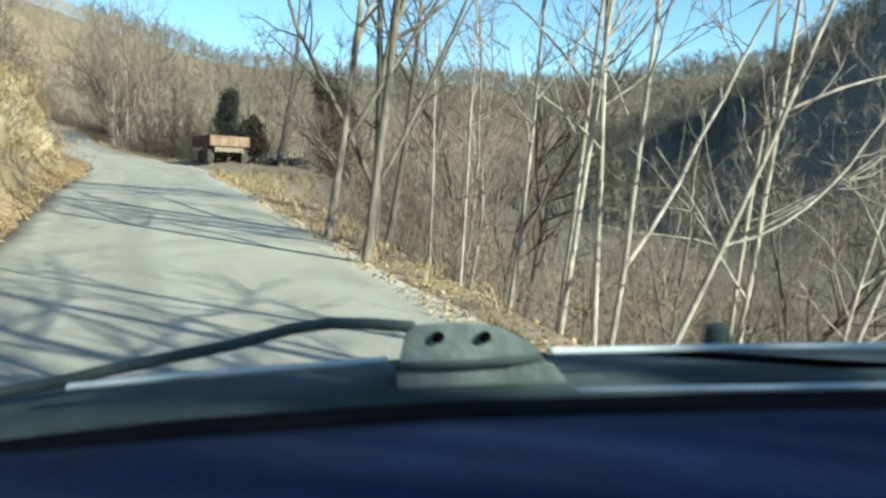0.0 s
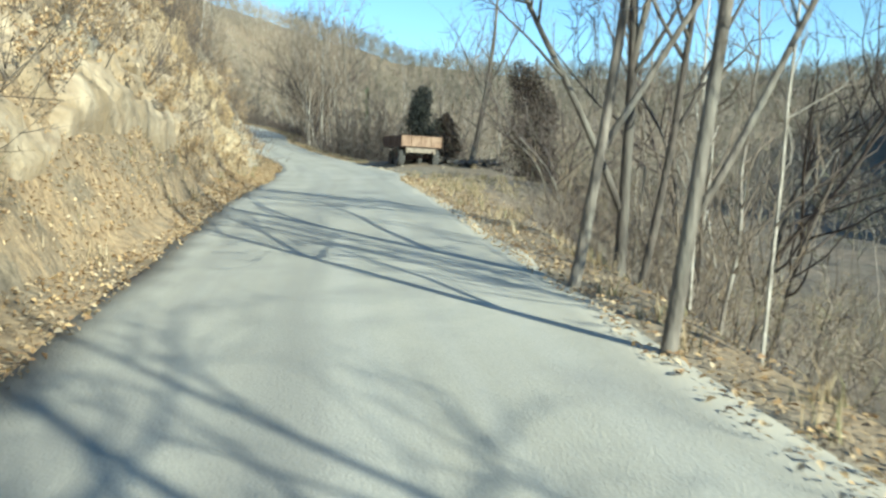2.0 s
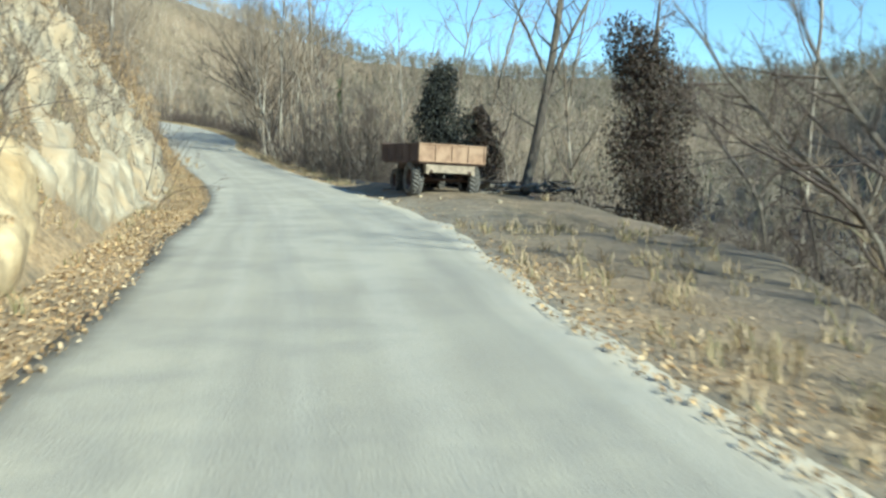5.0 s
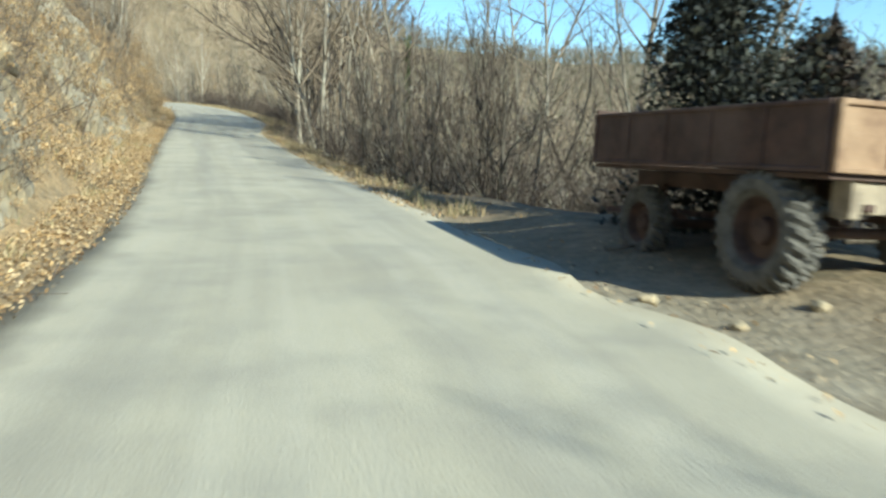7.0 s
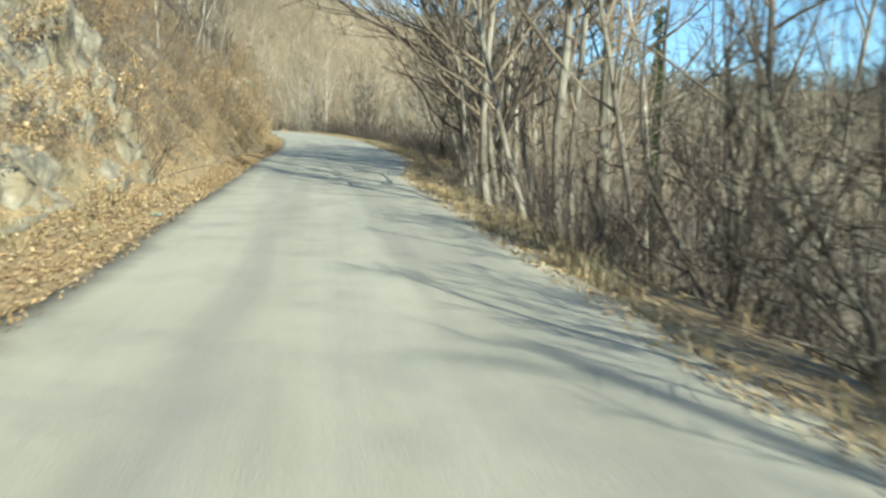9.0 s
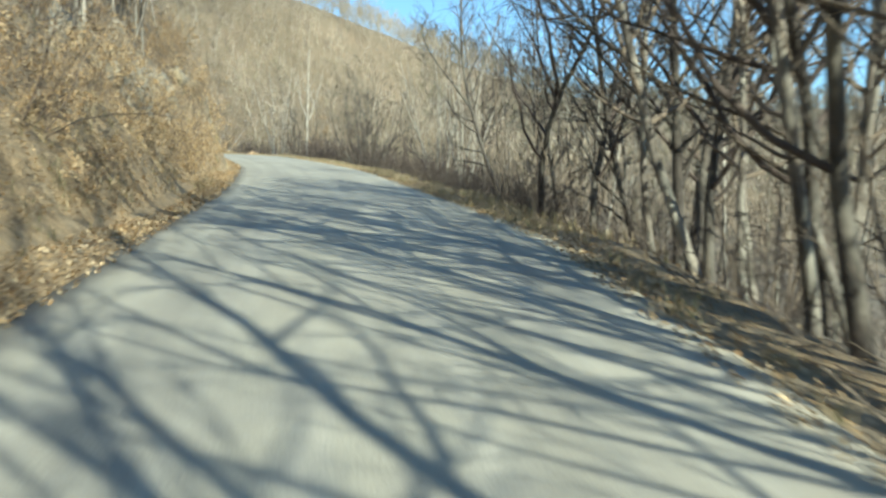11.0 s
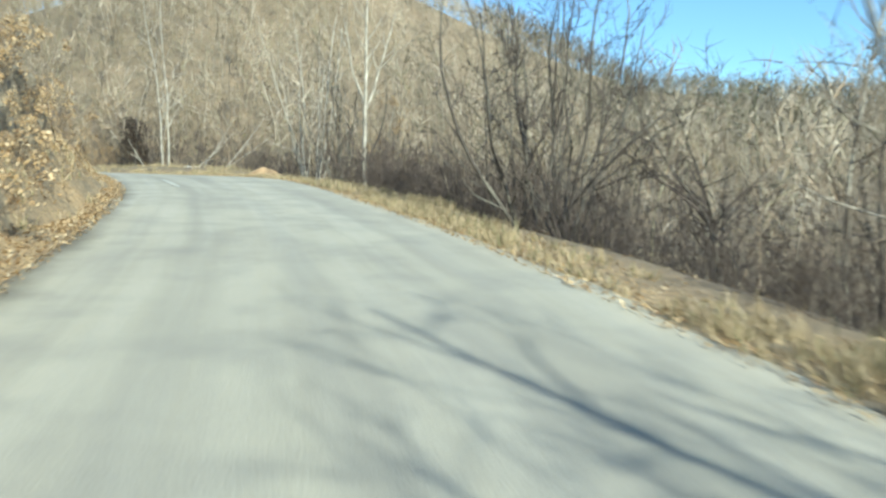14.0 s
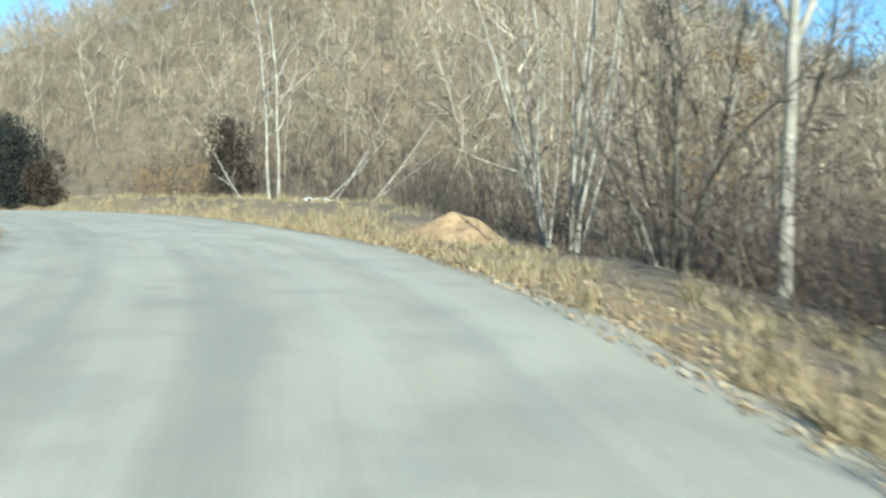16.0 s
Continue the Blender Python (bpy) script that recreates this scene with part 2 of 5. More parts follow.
WOODS = island_material("winter_woods", [(0.30, 0.25, 0.185), (0.39, 0.33, 0.255), (0.22, 0.175, 0.125), (0.46, 0.40, 0.315), (0.30, 0.225, 0.15), (0.28, 0.25, 0.165)], 0.9, 0.25)
SCRUB = island_material("brown_scrub", [(0.22, 0.18, 0.125), (0.29, 0.235, 0.17), (0.16, 0.125, 0.088), (0.34, 0.29, 0.22), (0.26, 0.185, 0.105), (0.20, 0.185, 0.105)], 0.9, 0.3)
# the winter woods in darker tones: valley-side shade put into the colours
WOODS_SHADED = island_material("shaded_valley_woods", [(0.15, 0.13, 0.10), (0.22, 0.19, 0.145), (0.10, 0.084, 0.066), (0.27, 0.235, 0.19), (0.14, 0.115, 0.08), (0.13, 0.13, 0.075)], 0.9, 0.35)
IVY_GREEN = island_material("green_ivy_leaves", [(0.045, 0.075, 0.025), (0.07, 0.105, 0.035), (0.03, 0.05, 0.02), (0.09, 0.12, 0.05)], 0.6)
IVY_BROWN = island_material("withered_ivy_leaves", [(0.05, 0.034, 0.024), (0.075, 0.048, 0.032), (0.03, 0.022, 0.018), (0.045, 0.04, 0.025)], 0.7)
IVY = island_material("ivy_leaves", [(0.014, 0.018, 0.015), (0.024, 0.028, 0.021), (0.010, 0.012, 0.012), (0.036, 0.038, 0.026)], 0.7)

# ---- the road's line and the lie of the land ----
LINE = [(7.42, -27.0, -1.14), (3.18, -11.57, -0.49), (0, 0, 0), (-1.97, 5.65, 0.25), (-4.24, 11.21, 0.58), (-7.03, 18.7, 1.07), (-10.45, 28.1, 1.36),
        (-14.23, 37.35, 1.6), (-18.74, 46.28, 2.11), (-24.94, 56.55, 2.88), (-31.67, 67.67, 3.98), (-38.21, 78.91, 5.21), (-44.34, 89.22, 6.21),
        (-50.97, 99.22, 7.37), (-58.34, 108.68, 8.52), (-63.74, 114.58, 9.31), (-69.72, 119.88, 9.96), (-77.45, 124.46, 10.47),
        (-85.93, 127.42, 10.88), (-95.83, 128.68, 11.17), (-112.82, 129.37, 11.45), (-157.78, 131.21, 11.9), (-230, 134, 12.4)]


def smooth_line(knots, step=0.25):
    """A Catmull-Rom line through the knots at even steps, with its running length, which is 0 at the third knot."""
    k = np.array(knots, float)
    k = np.vstack([2 * k[0] - k[1], k, 2 * k[-1] - k[-2]])
    out = []
    for a, b, c, d in zip(k, k[1:], k[2:], k[3:]):
        for u in np.arange(0, 1, 0.02):
            out.append(0.5 * (2 * b + (c - a) * u + (2 * a - 5 * b + 4 * c - d) * u**2 + (3 * b - a - 3 * c + d) * u**3))
    out = np.array(out)
    run = np.r_[0, np.cumsum(np.hypot(*np.diff(out[:, :2], axis=0).T))]
    run -= run[100]
    s = np.arange(run[0], run[-1], step)
    return s, np.stack([np.interp(s, run, out[:, i]) for i in range(3)], 1)


LS, LP = smooth_line(LINE)
LT = np.gradient(LP[:, :2], axis=0)
LT /= np.linalg.norm(LT, axis=1)[:, None]
LN = np.stack([LT[:, 1], -LT[:, 0]], 1)


def to_road(x, y):
    """Running length along the road, distance to the right of its line, and the road's height there."""
    x, y = np.atleast_1d(np.asarray(x, float)), np.atleast_1d(np.asarray(y, float))
    coarse = LP[::4, :2]
    best = np.empty(len(x), int)
    for i in range(0, len(x), 4000):
        dx = x[i:i + 4000, None] - coarse[None, :, 0]
        dy = y[i:i + 4000, None] - coarse[None, :, 1]
        best[i:i + 4000] = np.argmin(dx * dx + dy * dy, 1) * 4
    off = np.stack([x, y], 1) - LP[best, :2]
    along = (off * LT[best]).sum(1)
    s = LS[best] + np.clip(along, -1, 1)
    return s, (off * LN[best]).sum(1), np.interp(s, LS, LP[:, 2])


def from_road(s, d):
    """World x, y at a running length and a distance to the right."""
    x, y = np.interp(s, LS, LP[:, 0]), np.interp(s, LS, LP[:, 1])
    return x + np.interp(s, LS, LN[:, 0]) * d, y + np.interp(s, LS, LN[:, 1]) * d


def by_s(s, table):
    return np.interp(s, [a for a, _ in table], [b for _, b in table])


def wobble(x, y, size, seed=0.0):
    """Smooth unevenness between about -1 and 1."""
    q = np.zeros_like(x)
    for i, (a, b, c) in enumerate([(1.0, 0.31, 0.0), (-0.42, 0.93, 1.7), (0.71, -0.76, 3.1), (0.17, 1.21, 4.6), (1.37, 0.58, 0.9)]):
        q += np.sin((a * x + b * y) / size + c + seed * (i + 1.3)) * (0.42 - 0.05 * i)
    return q * 0.8


def left_edge(s):
    return by_s(s, [(-30, -1.9), (5, -1.8), (14, -1.7), (27, -1.8), (35, -2.25), (45, -2.0), (60, -2.1), (90, -2.25), (105, -2.5), (115, -2.4), (130, -2.8), (138, -3.3), (160, -3.3)])


def right_edge(s):
    return by_s(s, [(-30, 2.2), (7, 2.2), (10, 2.35), (20, 2.2), (27, 2.15), (33, 2.6), (38, 2.95), (44, 2.7), (50, 2.45), (63, 2.5), (78, 2.4), (87, 3.3), (95, 3.3), (113, 3.1), (121, 2.85), (128, 2.45), (136, 2.5), (143, 2.62), (150, 2.3), (165, 2.4)])


BANK = [(-30, 3.0), (5, 3.4), (20, 4.4), (30, 5.0), (45, 4.6), (52, 3.0), (60, 3.4), (70, 4.2), (78, 3.0), (85, 2.4), (100, 3.2), (106, 3.6), (112, 5.0), (123, 5.2), (128, 1.8), (133, 0.9), (150, 0.5)]
STEEP = [(-30, 1.35), (8, 1.6), (18, 2.2), (30, 2.6), (36, 3.2), (49, 3.2), (54, 1.7), (60, 1.9), (64, 2.8), (73, 2.8), (78, 1.5), (104, 1.5), (112, 2.6), (124, 2.8), (130, 1.4), (150, 1.35)]
FOOT = [(-30, 0.55), (18, 0.6), (30, 0.8), (36, 1.25), (50, 1.2), (55, 1.0), (63, 1.3), (73, 1.3), (80, 0.7), (150, 0.55)]
LEFT_SLOPE = [(-30, 0.72), (121, 0.72), (128, 0.2), (150, 0.06)]
DOWN = [(-30, 0.72), (40, 0.72), (55, 0.48), (90, 0.42), (100, 0.30), (135, 0.28), (150, 0.30)]
SHOULDER = [(-30, 0.7), (8, 0.6), (14, 0.9), (22, 1.6), (30, 4.2), (37, 6.2), (50, 5.2), (54, 1.6), (60, 0.9), (75, 1.0), (88, 1.4), (104, 1.6), (114, 1.9), (125, 2.0), (136, 2.6), (144, 4.2), (160, 5.5)]
FALL = [(-30, 9.0), (50, 9.0), (95, 8.0), (120, 5.0), (140, 2.6), (165, 1.5)]
RISE = [(112, 0.32), (145, 0.32), (156, 0.50), (168, 0.85), (185, 1.0), (262, 1.0)]
CREST = [(110, 3.0), (145, 1.0), (157, 3.0), (168, 12.0), (185, 32.0), (205, 40.0), (230, 34.0), (262, 28.0)]


def ease(v, low, high):
    """0 below low, 1 above high, smooth between."""
    f = np.clip((v - low) / (high - low), 0, 1)
    return f * f * (3 - 2 * f)


def far_land(x, y):
    """The hills across the valley: a long even ridge, and a steep hill that turns its shaded side to the road."""
    r = np.hypot(x + 20, y - 50)
    ridge = -6 + 61 * np.clip((r - 60) / 310, 0, 1) ** 1.45 - 22 * np.clip((r - 385) / 300, 0, 1)
    ridge = ridge + (4.0 * wobble(x, y, 34, 2.0) + 2.5 * wobble(x, y, 14, 5.0)) * ease(r, 70, 200)
    ridge = ridge - 16 * np.exp(-((x - 70) ** 2 + (y - 425) ** 2) / 80**2)
    q = np.clip((x - 12) * 0.97 - (y - 40) * 0.242, 0, None)
    hill = 66 * np.tanh(q * 1.08 / 66) * ease(y, 35, 95) * (1 - ease(y, 300, 420))
    return np.maximum(ridge, hill * (1 + 0.05 * wobble(x, y, 11, 3.0)) - 9)



def ground_height(x, y):
    """The height of the land: cut bank and wooded hill above the road, shoulder and valley below it, hills across."""
    x, y = np.atleast_1d(np.asarray(x, float)), np.atleast_1d(np.asarray(y, float))
    s, d, z = to_road(x, y)
    le, re = left_edge(s), right_edge(s)
    # uphill side
    e = np.maximum(0, le - d)
    bank, slope = by_s(s, BANK) * (1 + 0.18 * wobble(x, y, 2.3, 1.0)), by_s(s, LEFT_SLOPE)
    foot = by_s(s, FOOT) + 0.25 * wobble(x, y, 3.1, 2.0)
    steep = np.clip((e - foot) * by_s(s, STEEP), 0, None)
    up = bank * np.tanh(steep / np.maximum(bank, 0.1)) + slope * 62 * np.tanh(np.clip(e - 2.0, 0, None) / 62) + 0.16 * np.clip(e, 0, 1.0)
    rough = np.clip(e / 1.5, 0, 1)
    up += rough * (0.24 * wobble(x, y, 0.45, 3.0) + 0.33 * wobble(x, y, 1.1, 4.0)) + np.clip(e / 30, 0, 1) * 2.2 * wobble(x, y, 14, 5.0)
    # valley side
    e = np.maximum(0, d - re)
    sh, fall = by_s(s, SHOULDER) * (1 + 0.12 * wobble(x, y, 2.9, 6.0)), by_s(s, FALL)
    down = np.clip(e - sh, 0, None)
    low = -fall * np.tanh(by_s(s, DOWN) * down / fall) - 0.05 * np.minimum(e, sh)
    start = by_s(s, [(-30, 26), (95, 22), (120, 13), (140, 8.0), (165, 6.5), (190, 6.0)])
    crest = by_s(s, CREST) + by_s(s, [(108, 0.12), (150, 0.07), (185, 0.04)]) * np.clip(e - 70, 0, 150)
    far = np.clip(e - start, 0, None)
    spur = (crest + fall) * np.tanh(by_s(s, RISE) * far / (crest + fall))
    across = (far_land(x, y) - z - low) * ease(e, 14, 75)
    low = low + across + np.clip(spur - across, 0, None) * ease(s, 112, 150)
    low += 0.38 * np.exp(-(((s - 45) / 7) ** 2)) * np.clip((e - 0.5) / 1.2, 0, 1) * np.clip((9 - e) / 4, 0, 1)
    low += 0.55 * ease(s, 144, 153) * np.clip((e - 0.5) / 2.0, 0, 1)
    rough = np.clip((e - 0.3) / 1.5, 0, 1)
    low += rough * (0.05 * wobble(x, y, 0.5, 7.0) + 0.07 * wobble(x, y, 1.3, 8.0)) + np.clip(e / 40, 0, 1) * 2.4 * wobble(x, y, 15, 9.0)
    out = z + np.where(d < 0, up, low)
    return np.where((d > le) & (d < re), z - 0.02 - 0.08 * np.clip(np.minimum(d - le, re - d) / 0.4, 0, 1), out - 0.02)


# ---- mesh helpers ----
def mesh_np(name, verts, tris, mat):
    """A triangle mesh straight from arrays."""
    me = bpy.data.meshes.new(name)
    verts, tris = np.asarray(verts, np.float32), np.asarray(tris, np.int32)
    me.vertices.add(len(verts))
    me.vertices.foreach_set("co", verts.ravel())
    me.loops.add(tris.size)
    me.loops.foreach_set("vertex_index", tris.ravel())
    me.polygons.add(len(tris))
    me.polygons.foreach_set("loop_start", np.arange(0, tris.size, 3, dtype=np.int32))
    me.polygons.foreach_set("loop_total", np.full(len(tris), 3, np.int32))
    me.update(calc_edges=True)
    me.materials.append(mat)
    return me


def part(name, bm, mat, parent, label="", smooth=False):
    """One mesh object from a bmesh, under a thing or a part."""
    me = bpy.data.meshes.new(name)
    bm.to_mesh(me)
    bm.free()
    me.materials.append(mat)
    if smooth:
        me.polygons.foreach_set("use_smooth", [True] * len(me.polygons))
    ob = new(name, me)
    ob.parent = parent
    return tagged(ob, label=label)


def grid_tris(rows, cols):
    i = (np.arange(rows - 1)[:, None] * cols + np.arange(cols - 1)[None]).ravel()
    return np.concatenate([np.stack([i, i + 1, i + cols + 1], 1), np.stack([i, i + cols + 1, i + cols], 1)])


# ---- ground: one sheet to the horizon ----
AXIS = np.array([-0.484, 0.875])
SIDE = np.array([AXIS[1], -AXIS[0]])


def build_ground():
    u_line, v_line = LP[:, :2] @ AXIS, LP[:, :2] @ SIDE
    keep = np.r_[True, np.diff(np.maximum.accumulate(u_line)) > 1e-6]
    u = np.concatenate([np.arange(-420, -40, 20), np.arange(-40, -6, 2.0), np.arange(-6, 170, 0.5), np.arange(170, 300, 2.5), np.arange(300, 560, 8), np.arange(560, 900, 25)])
    near = np.concatenate([np.arange(0, 10, 0.32), np.arange(10, 22, 0.8), np.arange(22, 60, 2.5), np.arange(60, 160, 4), np.arange(160, 440, 8), np.arange(440, 700, 30)])
    w = np.concatenate([-near[:0:-1], near])
    c = np.interp(u, u_line[keep], v_line[keep])
    U, W = np.meshgrid(u, w, indexing="ij")
    V = c[:, None] + W
    x, y = (U * AXIS[0] + V * SIDE[0]).ravel(), (U * AXIS[1] + V * SIDE[1]).ravel()
    z = ground_height(x, y)
    me = mesh_np("ground", np.stack([x, y, z], 1), grid_tris(len(u), len(w))[:, ::-1], GROUND)
    me.polygons.foreach_set("use_smooth", np.ones(len(me.polygons), bool))
    s, d, _ = to_road(x, y)
    el, er = left_edge(s) - d, d - right_edge(s)
    verge = np.clip(1 - (el - 1.3 - wobble(x, y, 1.9) * 0.8) / 1.6, 0, 1) * (el > -1) * (d < 0) + np.clip(1.15 - er / (np.minimum(by_s(s, SHOULDER), 1.6) + 0.9), 0, 1) * (d > 0)
    # the spur's ground lightened like haze, by mixing in the verge's leaf colour
    verge = np.maximum(verge, 0.35 * ease(s, 116, 140) * ease(er, 4, 10) * (d > 0))
    trodden = np.clip(1.3 - np.abs(s - 42) / 11, 0, 1) * np.clip(er * 2 + 1, 0, 1) * np.clip((8.5 - d) / 2.5, 0, 1) * (d > 0)
    dusty = np.clip(1.4 - np.abs(s - 41.5) / 6.5, 0, 1) * np.clip((2.3 - er + wobble(x, y, 1.1, 4.0) * 1.0) / 2.2, 0, 1) * (d > 0)
    dusty = np.maximum(dusty, 0.75 * np.clip(1 - er / 0.55, 0, 1) * (d > 0))
    for name, values in (("verge", verge), ("trodden", trodden), ("dusty", dusty)):
        me.attributes.new(name, "FLOAT", "POINT").data.foreach_set("value", values.astype(np.float32))
    tagged(new("ground", me), "wooded hillside ground of brown leaf litter and dry grass", "ground", kind="structure")


build_ground()


def build_road():
    s = np.arange(-26, 190, 0.4)
    f = np.r_[0, np.linspace(0, 1, 13), 1]
    skirt = np.zeros(15)
    skirt[[0, -1]] = 0.12
    ragged_l, ragged_r = 0.10 * wobble(s, s * 0.3, 0.7, 1.0), (0.13 + 0.16 * np.exp(-(((s - 42) / 8) ** 2))) * wobble(s, s * 0.4, 0.6, 2.0)
    le, re = left_edge(s) - 0.05 + ragged_l, right_edge(s) + 0.05 + ragged_r
    d = le[:, None] + (re - le)[:, None] * f[None]
    S = np.repeat(s[:, None], len(f), 1)
    x, y = from_road(S.ravel(), d.ravel())
    z = np.interp(S.ravel(), LS, LP[:, 2]) + 0.012 * wobble(x, y, 1.8) - np.tile(skirt, len(s))
    me = mesh_np("road", np.stack([x, y, z], 1), grid_tris(len(s), len(f)), ASPHALT)
    margin = 1 - np.minimum(d - le[:, None], re[:, None] - d)
    lane = np.stack([d.ravel(), S.ravel(), margin.ravel()], 1).astype(np.float32)
    me.attributes.new("lane", "FLOAT_VECTOR", "POINT").data.foreach_set("vector", lane.ravel())
    tagged(new("road", me), "narrow pale grey worn asphalt mountain road with ragged edges", "road", kind="structure")


build_road()


# ---- bare trees ----
class Tubes:
    """Collects tapered tubes into one triangle mesh."""

    def __init__(self):
        self.v, self.t, self.n = [], [], 0

    def add(self, path, radii, sides):
        path, radii = np.asarray(path, float), np.asarray(radii, float)
        way = path[-1] - path[0]
        way /= np.linalg.norm(way) + 1e-9
        a = np.cross(way, (0.0, 0.0, 1.0) if abs(way[2]) < 0.8 else (1.0, 0.0, 0.0))
        a /= np.linalg.norm(a)
        b = np.cross(way, a)
        ang = np.arange(sides) * 2 * np.pi / sides
        ring = np.cos(ang)[:, None] * a + np.sin(ang)[:, None] * b
        self.v.append((path[:, None] + ring[None] * radii[:, None, None]).reshape(-1, 3))
        i = (np.arange(len(path) - 1)[:, None] * sides + np.arange(sides)[None]).ravel()
        j = (np.arange(len(path) - 1)[:, None] * sides + (np.arange(sides)[None] + 1) % sides).ravel()
        self.t.append(np.concatenate([np.stack([i, j, j + sides], 1), np.stack([i, j + sides, i + sides], 1)]) + self.n)
        self.n += len(path) * sides

    def sliver(self, a, b, width, side):
        """One thin triangle from a to its tip b."""
        side = np.cross(b - a, side)
        side *= width / (np.linalg.norm(side) + 1e-9)
        self.v.append(np.array([a - side, a + side, b]))
        self.t.append(np.array([[0, 1, 2]]) + self.n)
        self.n += 3

    def mesh(self, name, mat):
        me = mesh_np(name, np.concatenate(self.v), np.concatenate(self.t), mat)
        me.polygons.foreach_set("use_smooth", np.ones(len(me.polygons), bool))
        return me


def bough(rng, start, way, length, radius, steps, droop, wander):
    """A crooked path that starts along way and bends up (or down) on its way, with its radii."""
    path, way = [np.array(start, float)], np.array(way, float)
    for _ in range(steps):
        way = way + rng.normal(0, wander, 3) + np.array([0, 0, droop])
        way /= np.linalg.norm(way)
        path.append(path[-1] + way * length / steps)
    return np.array(path), radius * np.linspace(1, 0.28, steps + 1)


def on_path(path, f):
    k = f * (len(path) - 1)
    i = min(int(k), len(path) - 2)
    return path[i] + (path[i + 1] - path[i]) * (k - i), path[i + 1] - path[i]


def fan(rng, way, low, high):
    """A direction that leaves way at an angle between low and high degrees."""
    way = way / np.linalg.norm(way)
    side = np.cross(way, rng.normal(0, 1, 3))
    side /= np.linalg.norm(side)
    a = radians(rng.uniform(low, high))
    return way * math.cos(a) + side * math.sin(a)


def make_tree(name, seed, height, radius, bark, twig, stems=1, lean=(0, 0), limbs=14, first=0.3, reach=0.34, subs=5, twigs=5, spread=12, wander=0.06, fork=0.0, split=False, leaves=0, split_stems=False, lean_mesh=False, gilt=False, shape=None, boughs=()):
    """A leafless tree: an Empty at its foot with its trunk (or stems), its limbs one by one if split, and a crown of fine twigs."""
    rng = np.random.default_rng(seed)
    root, fine, shown = new(name), Tubes(), []

    def bit(kind, path, radii, sides):
        """A stem or limb: a part of its own, or joined to the crown."""
        if kind == "trunk" or split or (split_stems and kind == "stem"):
            t = Tubes()
            t.add(path, radii, sides)
            new(kind, t.mesh(kind, bark)).parent = root
        else:
            fine.add(path, radii, sides)

    for stem in range(stems):
        tall = height * (1 if stem == 0 else rng.uniform(0.6, 1.0))
        thick = radius * (1 if stem == 0 else rng.uniform(0.55, 0.95))
        az = rng.uniform(0, 2 * np.pi)
        tilt = math.tan(radians(spread * rng.uniform(0.3, 1.0))) if stems > 1 else 0.0
        way = np.array([lean[0] + tilt * math.cos(az), lean[1] + tilt * math.sin(az), 1.0])
        foot = np.array([0.16 * math.cos(az), 0.16 * math.sin(az), -0.7]) * (1 if stems > 1 else np.array([0, 0, 1]))
        path, radii = bough(rng, foot, way / np.linalg.norm(way), tall + 0.7, thick, 10 if radius > 0.03 else 5, 0.015, wander)
        if shape:
            # a trunk that leans by shape[0] degrees towards the bearing shape[1] and straightens by shape[2]
            f, a = np.linspace(0, 1, 11), radians(shape[1])
            out = math.tan(radians(shape[0])) * tall * (f - shape[2] * f * f / 2)
            sway = np.cumsum(rng.normal(0, 0.035 * tall / 10, (11, 2)), 0) * f[:, None]
            path = np.stack([math.sin(a) * out + sway[:, 0], math.cos(a) * out + sway[:, 1], -0.7 + f * (tall + 0.7)], 1)
            radii = thick * np.linspace(1, 0.28, 11)
        radii[:2] *= (1.3, 1.08)
        bit("trunk" if stems == 1 else "stem", path, radii, 8 if radius > 0.08 else (6 if radius > 0.03 else 3))
        mains = [(path, radii, tall)]
        for f, bearing, angle, long, thick in boughs:
            a, b = radians(bearing), radians(angle)
            p2, r2 = bough(rng, on_path(path, f)[0], (math.sin(a) * math.sin(b), math.cos(a) * math.sin(b), math.cos(b)), long, thick, 9, 0.035, 0.075)
            bit("limb", p2, r2, 7)
            mains.append((p2, r2, tall * 0.5))
        if fork:
            at, way = on_path(path, fork)
            p2, r2 = bough(rng, at, fan(rng, way, 22, 34), tall * (1 - fork) * 0.95, np.interp(fork, np.linspace(0, 1, len(radii)), radii) * 0.85, 7, 0.05, wander)
            bit("limb", p2, r2, 7)
            mains.append((p2, r2, tall * 0.5))
        for mp, mr, mt in mains:
            count = max(3, int(limbs * (1 if mt == tall else 0.5) / (1 if stems == 1 else 1.6)))
            for i in range(count):
                f = first + (0.97 - first) * (i + rng.uniform(0, 1)) / count if mt == tall else rng.uniform(0.3, 0.97)
                at, way = on_path(mp, f)
                r = np.interp(f, np.linspace(0, 1, len(mr)), mr)
                long = height * reach * (1.15 - 0.75 * f) * rng.uniform(0.6, 1.15)
                p, q = bough(rng, at, fan(rng, way, 35, 65), long, min(r * 0.6, 0.012 + long * 0.016), 6, 0.09, 0.13)
                bit("limb", p[:: 3 if lean_mesh else (2 if stems > 6 else 1)], q[:: 3 if lean_mesh else (2 if stems > 6 else 1)], 3 if stems > 6 or lean_mesh else 5)
                for _ in range(subs):
                    at2, way2 = on_path(p, rng.uniform(0.25, 0.98))
                    p2, q2 = bough(rng, at2, fan(rng, way2, 25, 60), long * rng.uniform(0.25, 0.5), 0.0085, 1 if lean_mesh else 3, 0.07, 0.16)
                    if lean_mesh:
                        fine.sliver(p2[0], p2[-1], 0.0075, rng.normal(0, 1, 3))
                    else:
                        fine.add(p2, q2, 3)
                    for _ in range(twigs):
                        at3, way3 = on_path(p2, rng.uniform(0.15, 0.98))
                        p3, q3 = bough(rng, at3, fan(rng, way3, 20, 60), long * rng.uniform(0.10, 0.24), 0.006, 1, 0.05, 0.16)
